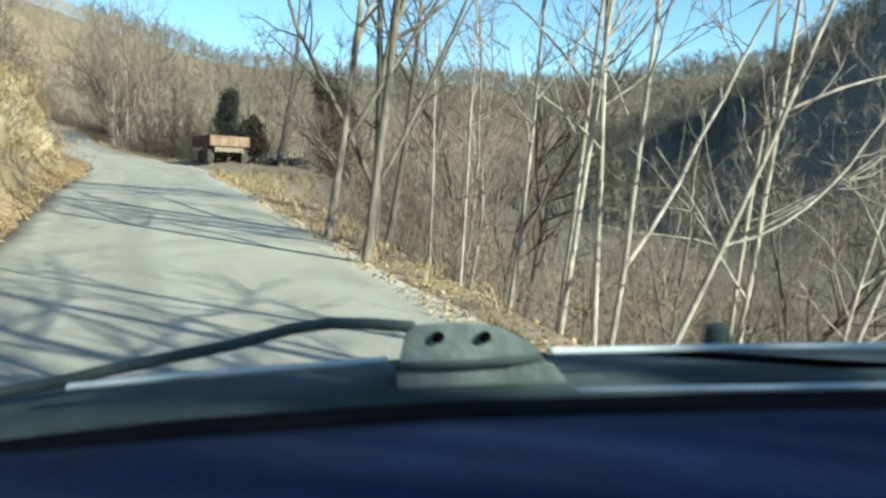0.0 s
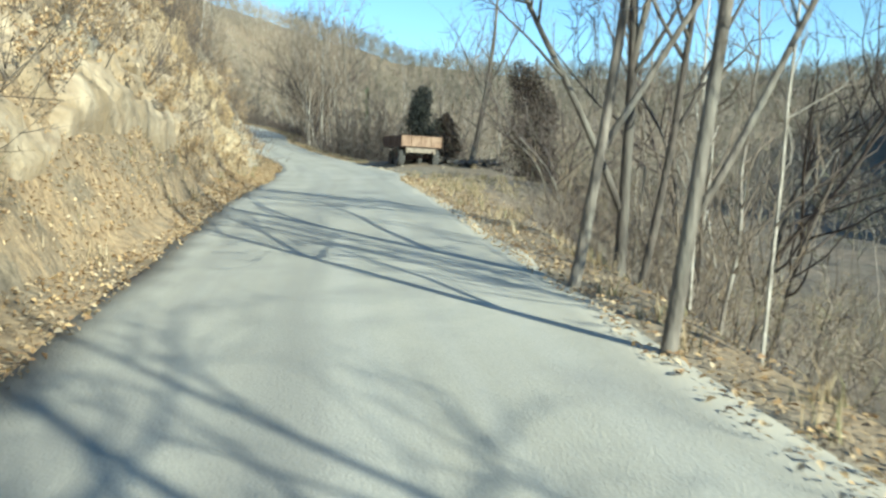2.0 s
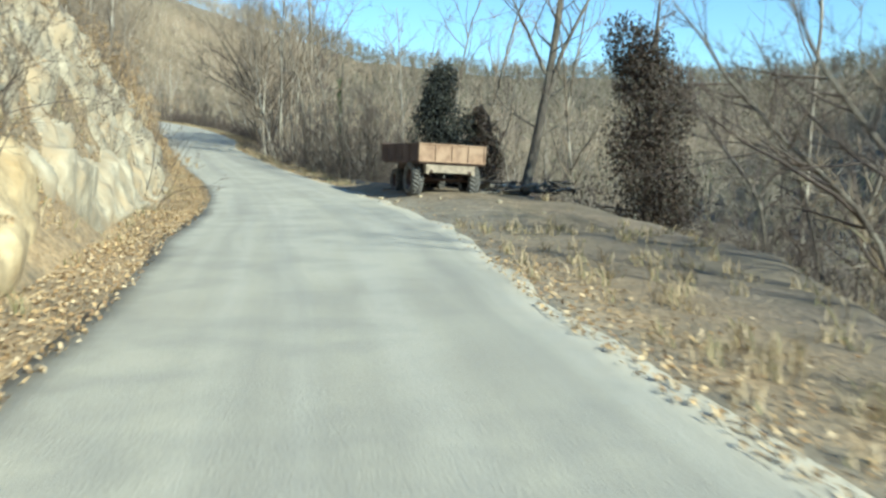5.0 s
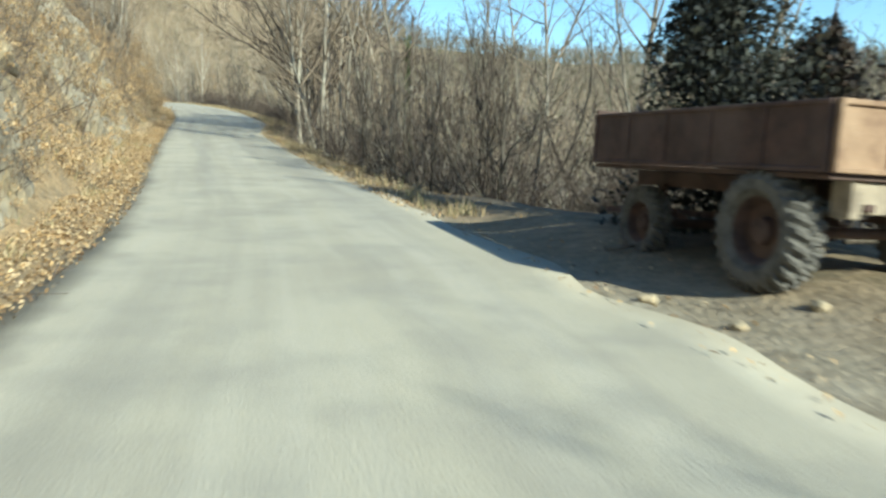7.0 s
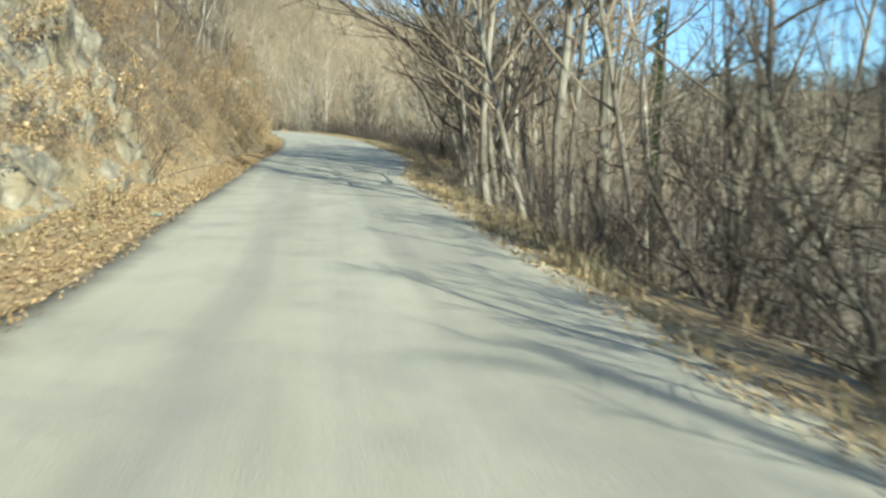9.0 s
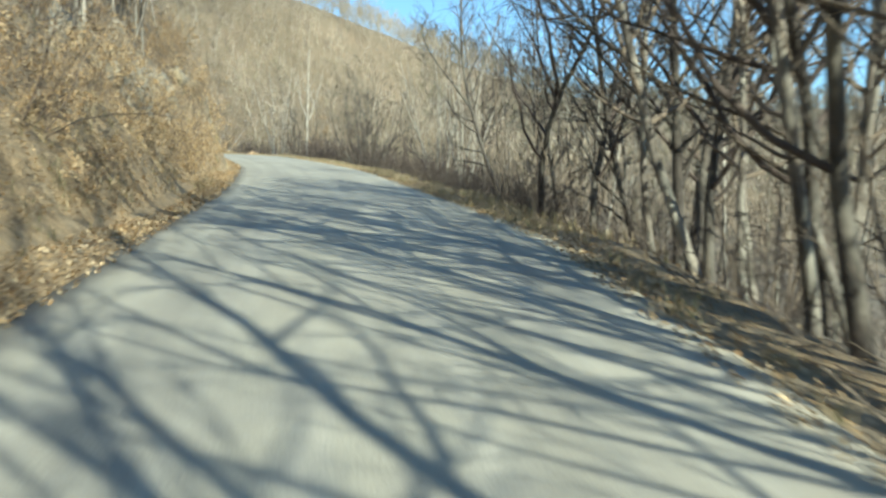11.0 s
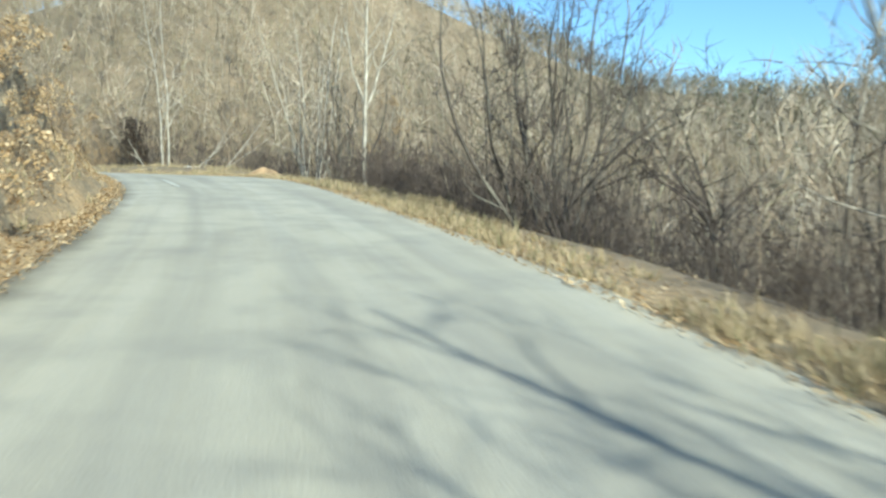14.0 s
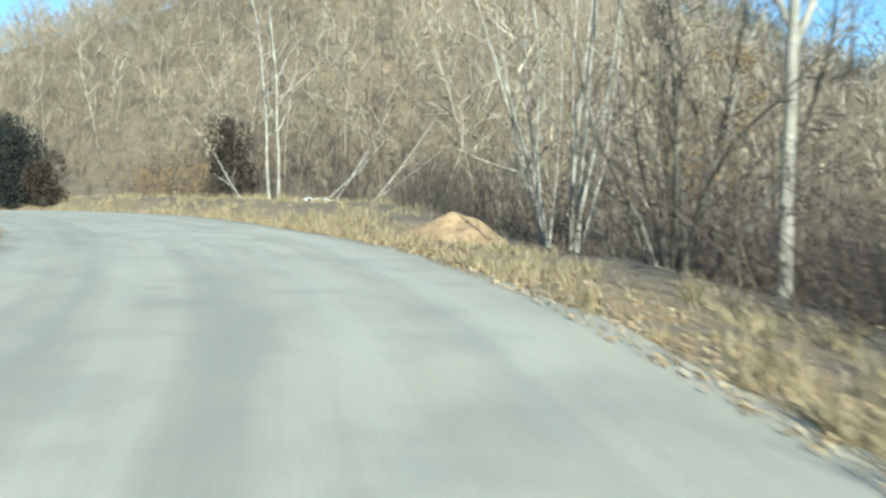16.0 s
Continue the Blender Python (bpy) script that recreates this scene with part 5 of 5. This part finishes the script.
def build_trailer():
    root = new("farm_trailer")
    W, L, B, T = 2.10, 3.62, 1.02, 1.56
    # rear board: panel, rim and uprights
    bm = box(bmesh.new(), -W / 2, 0.02, B, W / 2, 0.045, T)
    for z in (B, T - 0.045):
        box(bm, -W / 2, -0.012, z, W / 2, 0.05, z + 0.045)
    for i in range(5):
        x = -W / 2 + (W - 0.05) * i / 4
        box(bm, x, -0.018, B, x + 0.05, 0.03, T)
    part("tailboard", bm, RUST_TAN, root, "tan rusty tailboard with upright ribs")
    bm = box(bmesh.new(), -W / 2, L - 0.04, B, W / 2, L, T + 0.05)
    part("headboard", bm, RUST_SHADED, root)
    for side in (-1, 1):
        x0 = side * W / 2
        bm = box(bmesh.new(), x0 - 0.012, 0.06, B, x0 + 0.012, L - 0.05, T)
        for z in (B, T - 0.04):
            box(bm, x0 - 0.03, 0.06, z, x0 + 0.03, L - 0.05, z + 0.04)
        for i in range(6):
            y = 0.06 + (L - 0.16) * i / 5
            box(bm, x0 - 0.032, y, B, x0 + 0.032, y + 0.05, T)
        part("sideboard", bm, RUST_SHADED, root, "dark rusty ribbed sideboard, coloured darker for its shaded side")
    part("bed_floor", box(bmesh.new(), -W / 2 + 0.02, 0.05, B - 0.05, W / 2 - 0.02, L - 0.05, B - 0.005), RUST_SHADED, root)
    for side in (-1, 1):
        part("chassis_beam", box(bmesh.new(), side * 0.45 - 0.05, 0.16, B - 0.22, side * 0.45 + 0.05, L - 0.1, B - 0.055), RUST_SHADED, root)
    bm = box(bmesh.new(), -0.68, 0.10, 0.72, 0.68, 0.15, 0.97)
    for side in (-1, 1):
        box(bm, side * 0.72 - 0.05, 0.09, 0.68, side * 0.72 + 0.05, 0.30, 0.99)
    part("rear_crossbeam", bm, FRAME_GREY, root, "pale dusty steel rear crossbeam")
    for side in (-1, 1):
        part("tail_lamp", box(bmesh.new(), side * 0.60 - 0.05, 0.07, 0.74, side * 0.60 + 0.05, 0.098, 0.80), RUST_SHADED, root)
    for y, r, inset in ((0.80, 0.52, 0.17), (2.95, 0.40, 0.36)):
        bm = bmesh.new()
        bmesh.ops.create_cone(bm, cap_ends=True, segments=12, radius1=0.05, radius2=0.05, depth=W - 2 * inset, matrix=pose(0, y, r, 0, 90, 0))
        part("axle", bm, RUST_SHADED, root)
        for side in (-1, 1):
            bm = bmesh.new()
            for k in range(4):
                box(bm, side * 0.52 - 0.035, y - 0.42 + k * 0.07, r + 0.08 + k * 0.025, side * 0.52 + 0.035, y + 0.42 - k * 0.07, r + 0.105 + k * 0.025, 0)
            box(bm, side * 0.52 - 0.03, y - 0.05, r, side * 0.52 + 0.03, y + 0.05, B - 0.2, 0)
            part("leaf_spring", bm, RUST_SHADED, root)
        for side in (-1, 1):
            wheel(root, side * (W / 2 - inset + 0.02), y, r, 0.36 if y < 2 else 0.24, side)
    bm = bmesh.new()
    for side in (-1, 1):
        a, b = Vector((side * 0.4, 3.0, 0.5)), Vector((0, 5.0, 0.42))
        m = look(a, b) @ Matrix.Translation((0, 0, -(b - a).length / 2))
        bmesh.ops.create_cube(bm, size=1.0, matrix=m @ Matrix.Diagonal((0.06, 0.08, (b - a).length, 1)))
    part("drawbar", bm, RUST_SHADED, root)
    root.matrix_basis = pose(-11.30, 42.58, float(ground_height(-12.2, 43.0)[0]) - 0.15, 1.2, 2.9, 31.6)
    tagged(root, "old rusty two-axle farm trailer parked on the dirt pull-off", "trailer")


build_trailer()


# ---- small things on the ground ----
def log_pile(x, y):
    rng = np.random.default_rng(31)
    root = new("brush_pile")
    for i in range(60):
        t = Tubes()
        way = np.array([rng.normal(0, 1), rng.normal(0, 0.8), rng.normal(0, 0.25)])
        long = rng.uniform(0.25, 0.9)
        p, r = bough(rng, (rng.normal(0, 1.1) - way[0] * 0.4, rng.normal(0, 0.45), rng.uniform(0.02, 0.42)), way / np.linalg.norm(way), long, rng.uniform(0.025, 0.10), 4, 0, 0.08)
        t.add(p, r + 0.01, 6)
        ob = new("branch", t.mesh("branch", BARK_DARK if i % 5 else BARK_GREY))
        ob.parent = root
    root.matrix_basis = pose(x, y, float(ground_height(x, y)[0]) + 0.02, 0, 0, 10)
    tagged(root, "low pile of cut branches and logs on the dirt", "branches")


for x, y in [(-9.3, 45.3), (-7.7, 44.6), (-5.9, 43.4)]:
    log_pile(x, y)
for i, (x, y, k) in enumerate([(-13.4, 42.6, 0.07), (-12.75, 41.9, 0.06), (-12.15, 42.2, 0.07), (-11.4, 41.4, 0.05), (-9.6, 40.2, 0.07), (-8.4, 39.0, 0.05)]):
    rock(x, y, float(ground_height(x, y)[0]) + k * 0.4, (k * 1.2, k, k * 0.7), i * 40, ROCK_PALE, 40 + i, "small white stone lying on the dirt pull-off")


def earth_mound(x, y, wide, tall):
    """A low dumped heap of earth with clods, running out into the grass."""
    n = 40
    u = np.linspace(-1.15, 1.15, n)
    U, V = (g.ravel() for g in np.meshgrid(u, u, indexing="ij"))
    px, py = x + U * wide, y + V * wide * 0.7
    r = np.hypot(U, V) * (1 + 0.12 * wobble(U, V, 0.35, 3.0))
    z = ground_height(px, py) - 0.12 + (tall + 0.12) * np.clip(1 - r, 0, 1) ** 0.8 + 0.05 * wobble(px, py, 0.12, 1.0) * (r < 1)
    earth = material("ochre_earth", (0.24, 0.15, 0.075), (0.46, 0.32, 0.18), scale=5, bump=0.9, bump_scale=14)
    ob = new("earth_mound", mesh_np("earth_mound", np.stack([px, py, z], 1), grid_tris(n, n)[:, ::-1], earth))
    tagged(ob, "low mound of ochre earth on the grassy shoulder", "earth")


earth_mound(-72.5, 127.6, 1.45, 0.56)


def litter(x, y, size, mat, label, seed):
    """A crumpled scrap of plastic."""
    bm = bmesh.new()
    bmesh.ops.create_grid(bm, x_segments=6, y_segments=5, size=0.5)
    for v in bm.verts:
        v.co.z = 0.22 * noise.noise(v.co * 5 + Vector((seed, 0, 0))) + 0.12
    bmesh.ops.solidify(bm, geom=list(bm.faces), thickness=0.02)
    ob = part("litter", bm, mat, None, smooth=True)
    ob.matrix_basis = pose(x, y, float(ground_height(x, y)[0]), 0, 0, seed * 37) @ Matrix.Diagonal((*size, 1))
    tagged(ob, label, "litter")


litter(-30.75, 61.4, (0.26, 0.12, 0.12), material("turquoise_plastic", (0.10, 0.42, 0.45), (0.22, 0.60, 0.62), rough=0.4, bump=0), "turquoise scrap of plastic in the roadside leaves", 1)
litter(-81.6, 133.0, (0.9, 0.5, 0.6), material("white_plastic", (0.70, 0.70, 0.68), (0.85, 0.85, 0.83), rough=0.4, bump=0), "crumpled white plastic sheet in the dry grass", 2)


def paint_splash():
    """A thin white spill on the asphalt."""
    rng = np.random.default_rng(8)
    bm = bmesh.new()
    for i in range(13):
        s, d, k = 131.9 + 0.29 * i, -1.42 - 0.02 * i, 0.078 * (1 - 0.06 * abs(i - 4)) * rng.uniform(0.7, 1.2)
        ring = []
        for a in np.linspace(0, 2 * math.pi, 18, endpoint=False):
            q = s + 6.0 * k * rng.uniform(0.7, 1.15) * math.cos(a)
            x, y = from_road(q, d + k * rng.uniform(0.6, 1.2) * math.sin(a))
            ring.append(bm.verts.new((x, y, float(np.interp(q, LS, LP[:, 2])) + 0.012 * float(wobble(np.atleast_1d(x), np.atleast_1d(y), 1.8)[0]) + 0.012)))
        bm.faces.new(ring)
    bmesh.ops.triangulate(bm, faces=list(bm.faces))
    tagged(part("paint_splash", bm, material("spilt_white_paint", (0.40, 0.39, 0.33), (0.58, 0.57, 0.51), scale=9, bump=0), None), "faded white paint spilt on the asphalt", "paint")


paint_splash()
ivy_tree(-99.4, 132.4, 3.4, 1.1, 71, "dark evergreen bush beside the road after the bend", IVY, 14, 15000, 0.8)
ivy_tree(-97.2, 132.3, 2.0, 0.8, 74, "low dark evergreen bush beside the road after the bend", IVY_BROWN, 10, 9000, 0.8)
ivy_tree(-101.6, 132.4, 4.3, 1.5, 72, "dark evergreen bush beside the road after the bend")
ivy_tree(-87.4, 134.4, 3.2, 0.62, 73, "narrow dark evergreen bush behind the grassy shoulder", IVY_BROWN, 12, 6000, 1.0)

# scrub, leaning dead limbs and golden bushes on the verge of the last bend
random.seed(31)
for x, y, seed, tall, lean, way in [(-82.1, 133.6, 260, 3.4, 42, 40), (-81.7, 134.0, 261, 2.6, 64, 48), (-82.6, 133.3, 262, 2.2, 58, 38), (-84.4, 132.8, 263, 1.6, 45, 230), (-79.6, 132.4, 264, 3.0, 50, 30)]:
    lone_tree(x, y, seed, tall, 0.042, (lean, way, 0.3), [(0.45, way + 40, 55, 1.0, 0.02)], dict(label="pale dead limb leaning out of the roadside scrub", category="branch", group="dead limbs"), bark=BARK_PALE, twig=TWIG, limbs=5, first=0.4)
for x, y, k in [(-92.6, 136.2, 1.6), (-91.4, 137.4, 1.8), (-93.8, 137.6, 1.7), (-90.2, 136.4, 1.3), (-94.6, 135.6, 1.2), (-96.0, 136.2, 1.0), (-92.2, 134.2, 0.8), (-89.6, 134.6, 0.9), (-93.2, 135.2, 1.2), (-91.2, 135.4, 1.2)]:
    plant(leafy[random.randrange(2)], x, y, k, tags=dict(label="golden-brown bush on the verge after the bend", category="shrub", group="leafy shrubs"))
for x, y, k in [(-88.4, 134.6, 0.75), (-87.2, 135.2, 0.85), (-86.0, 134.4, 0.8), (-85.0, 135.0, 0.9), (-84.2, 134.0, 0.75), (-82.0, 134.4, 0.8), (-80.6, 134.0, 0.8), (-78.8, 133.0, 0.85), (-77.0, 132.4, 0.9), (-75.6, 131.8, 0.9), (-75.0, 130.8, 0.75), (-89.4, 133.8, 0.6)]:
    plant(shrub[random.randrange(4)], x, y, k, tags=SHRUB)
# more shade at the edge of the drop
rng = np.random.default_rng(77)
for s in [61.6, 64.4]:
    x, y = from_road(s, right_edge(s) + by_s(s, SHOULDER) + 1.2)
    plant(shaded_clump, float(x), float(y), rng.uniform(0.65, 0.8), tags=dict(label="many-stemmed dark leafless tree at the edge of the drop", category="tree", group="many-stemmed clumps"))
for s in np.arange(57, 66, 1.1):
    x, y = from_road(s, right_edge(s) + by_s(s, SHOULDER) + rng.uniform(1.5, 2.6))
    plant(gloomy[rng.integers(2)], float(x), float(y), rng.uniform(0.7, 0.95), tags=dict(label="dense purple-brown leafless shrub at the edge of the drop", category="shrub", group="purple-brown shrubs"))
for s, k in [(93.2, 0.9), (95.3, 0.85)]:
    x, y = from_road(s, right_edge(s) + by_s(s, SHOULDER) + rng.uniform(0.8, 1.6))
    plant(dark[rng.integers(2)], float(x), float(y), k, tilt=(rng.normal(0, 4), rng.normal(-3, 3)), tags=DARK_TREE)


# ---- the car's front, standing where the drive begins ----
def build_car_front():
    """Dashboard, scuttle and wiper of the car, with the low nose and wheels that carry them."""
    root = new("car_front")
    eye = Matrix.Translation((0, 0, 1.4)) @ pose(0, 0, 0, 90 - 5.5, 0, 0)
    dash_mat = material("dark_navy_dashboard", (0.005, 0.015, 0.045), (0.012, 0.033, 0.090), scale=6, rough=0.85, spec=0.12, bump=0.15, bump_scale=120)
    black = material("black_rubber", (0.0008, 0.0008, 0.001), (0.002, 0.002, 0.0025), scale=9, rough=0.9, spec=0.05, bump=0.1)
    grey = material("dusty_grey_green_trim", (0.026, 0.042, 0.040), (0.07, 0.10, 0.095), scale=8, rough=0.85, bump=0.15)
    light = material("dusty_grey_cover", (0.10, 0.13, 0.125), (0.20, 0.24, 0.23), scale=14, rough=0.6, bump=0.2)
    chrome = material("bright_metal_edge", (0.55, 0.62, 0.63), (0.75, 0.82, 0.83), scale=4, rough=0.3, bump=0, metal=0.1)

    def at(u, v, depth):
        """A place at a depth ahead of the driver's eye, u to the right and v down, in thousandths of that depth."""
        return eye @ Vector((u * depth / 1000, -v * depth / 1000, -depth))

    def sheet(name, rows, mat, thick, label=""):
        """A curved panel through rows of (v at five stations across, depth)."""
        us = [-640, -330, 0, 330, 640]
        bm = bmesh.new()
        grid = []
        for vs, depth in rows:
            u = np.linspace(-640, 640, 33)
            grid.append([bm.verts.new(at(a, float(np.interp(a, us, vs)), depth)) for a in u])
        for a, b in zip(grid, grid[1:]):
            for i in range(32):
                bm.faces.new((a[i], a[i + 1], b[i + 1], b[i]))
        bmesh.ops.recalc_face_normals(bm, faces=bm.faces)
        bmesh.ops.solidify(bm, geom=list(bm.faces), thickness=thick)
        return part(name, bm, mat, root, label, smooth=True)

    sheet("dashboard", [((420, 400, 385, 380, 380), 0.30), ((330, 310, 295, 290, 290), 0.40), ((270, 250, 232, 224, 222), 0.52), ((262, 236, 214, 204, 200), 0.58)], dash_mat, 0.02, "dark navy dashboard top")
    sheet("screen_seal", [((276, 250, 222, 208, 204), 0.60), ((248, 212, 190, 182, 178), 0.70)], black, 0.01, "black windscreen seal")
    sheet("scuttle_panel", [((240, 206, 190, 178, 174), 0.74), ((214, 184, 158, 150, 150), 0.80), ((190, 168, 150, 140, 142), 0.84), ((180, 152, 134, 128, 124), 0.90)], grey, 0.008, "dusty grey-green scuttle panel")

    def rod(name, points, radius, mat, label="", parent=None):
        t = Tubes()
        t.add([at(*p) for p in points], [radius] * len(points), 8)
        ob = new(name, t.mesh(name, mat))
        ob.parent = parent or root
        return tagged(ob, label)

    rod("metal_edge", [(-470, 171, 0.765), (-320, 157, 0.765), (-180, 147, 0.765), (-70, 138, 0.765)], 0.0036, chrome, "bright metal edge")
    rod("metal_edge", [(135, 128, 0.765), (350, 124, 0.765), (640, 122, 0.765)], 0.0036, chrome, "bright metal edge")
    rod("metal_edge", [(165, 177, 0.69), (350, 175, 0.69), (640, 171, 0.69)], 0.003, chrome, "bright metal edge")
    wiper = new("wiper")
    wiper.parent = root
    rod("wiper_arm", [(-600, 186, 0.80), (-500, 168, 0.80), (-380, 142, 0.80), (-260, 118, 0.80), (-190, 99, 0.80), (-140, 92, 0.80), (-90, 93, 0.80), (-35, 97, 0.80)], 0.0062, grey, "grey wiper arm", wiper)
    rod("wiper_blade", [(245, 127, 0.80), (340, 134, 0.80), (450, 142, 0.80), (640, 153, 0.80)], 0.004, black, "black rubber wiper blade", wiper)
    bm = bmesh.new()
    outline = [(-62, 186), (-58, 150), (-48, 108), (-44, 95), (10, 91), (60, 94), (95, 108), (128, 132), (150, 158), (160, 172), (160, 182)]
    front = [bm.verts.new(at(u, v, 0.775)) for u, v in outline]
    back = [bm.verts.new(at(u * 0.97, v + 2, 0.84)) for u, v in outline]
    bm.faces.new(front)
    bm.faces.new(back[::-1])
    for i in range(len(outline)):
        j = (i + 1) % len(outline)
        bm.faces.new((front[j], front[i], back[i], back[j]))
    bmesh.ops.bevel(bm, geom=list(bm.edges), offset=0.004, segments=2, affect="EDGES")
    cover = part("wiper_cover", bm, light, wiper, "dusty grey plastic pivot cover", smooth=False)
    rod("cover_ridge", [(-60, 146, 0.768), (20, 144, 0.768), (90, 140, 0.768), (128, 134, 0.772)], 0.004, grey, "", wiper)
    for u in (-6, 53):
        bm = bmesh.new()
        bmesh.ops.create_uvsphere(bm, u_segments=10, v_segments=6, radius=0.006, matrix=Matrix.Translation(at(u, 110, 0.772)))
        part("screw", bm, black, wiper)
    bm = bmesh.new()
    bmesh.ops.create_cone(bm, cap_ends=True, segments=16, radius1=0.016, radius2=0.012, depth=0.022, matrix=Matrix.Translation(at(342, 107, 0.84)))
    bmesh.ops.bevel(bm, geom=list(bm.edges), offset=0.003, segments=1, affect="EDGES")
    part("washer_nozzle", bm, grey, root, "small grey washer nozzle")
    # the nose below the line of sight
    bm = bmesh.new()
    prof = [(0.25, 0.22), (0.25, 0.98), (0.60, 1.02), (0.98, 1.08), (1.35, 0.96), (1.95, 0.80), (2.05, 0.55), (2.05, 0.22)]
    rings = [[bm.verts.new((x, y, z)) for y, z in prof] for x in (-0.72, 0.72)]
    bm.faces.new(rings[0])
    bm.faces.new(rings[1][::-1])
    for i in range(len(prof)):
        j = (i + 1) % len(prof)
        bm.faces.new((rings[0][j], rings[0][i], rings[1][i], rings[1][j]))
    bmesh.ops.bevel(bm, geom=list(bm.edges), offset=0.03, segments=2, affect="EDGES")
    part("body", bm, grey, root, "low dusty car nose")
    for side in (-1, 1):
        wheel(root, side * 0.72, 1.35, 0.30, 0.18, side)
    tagged(root, "car front with dark dashboard and grey windscreen wiper", "car")


build_car_front()
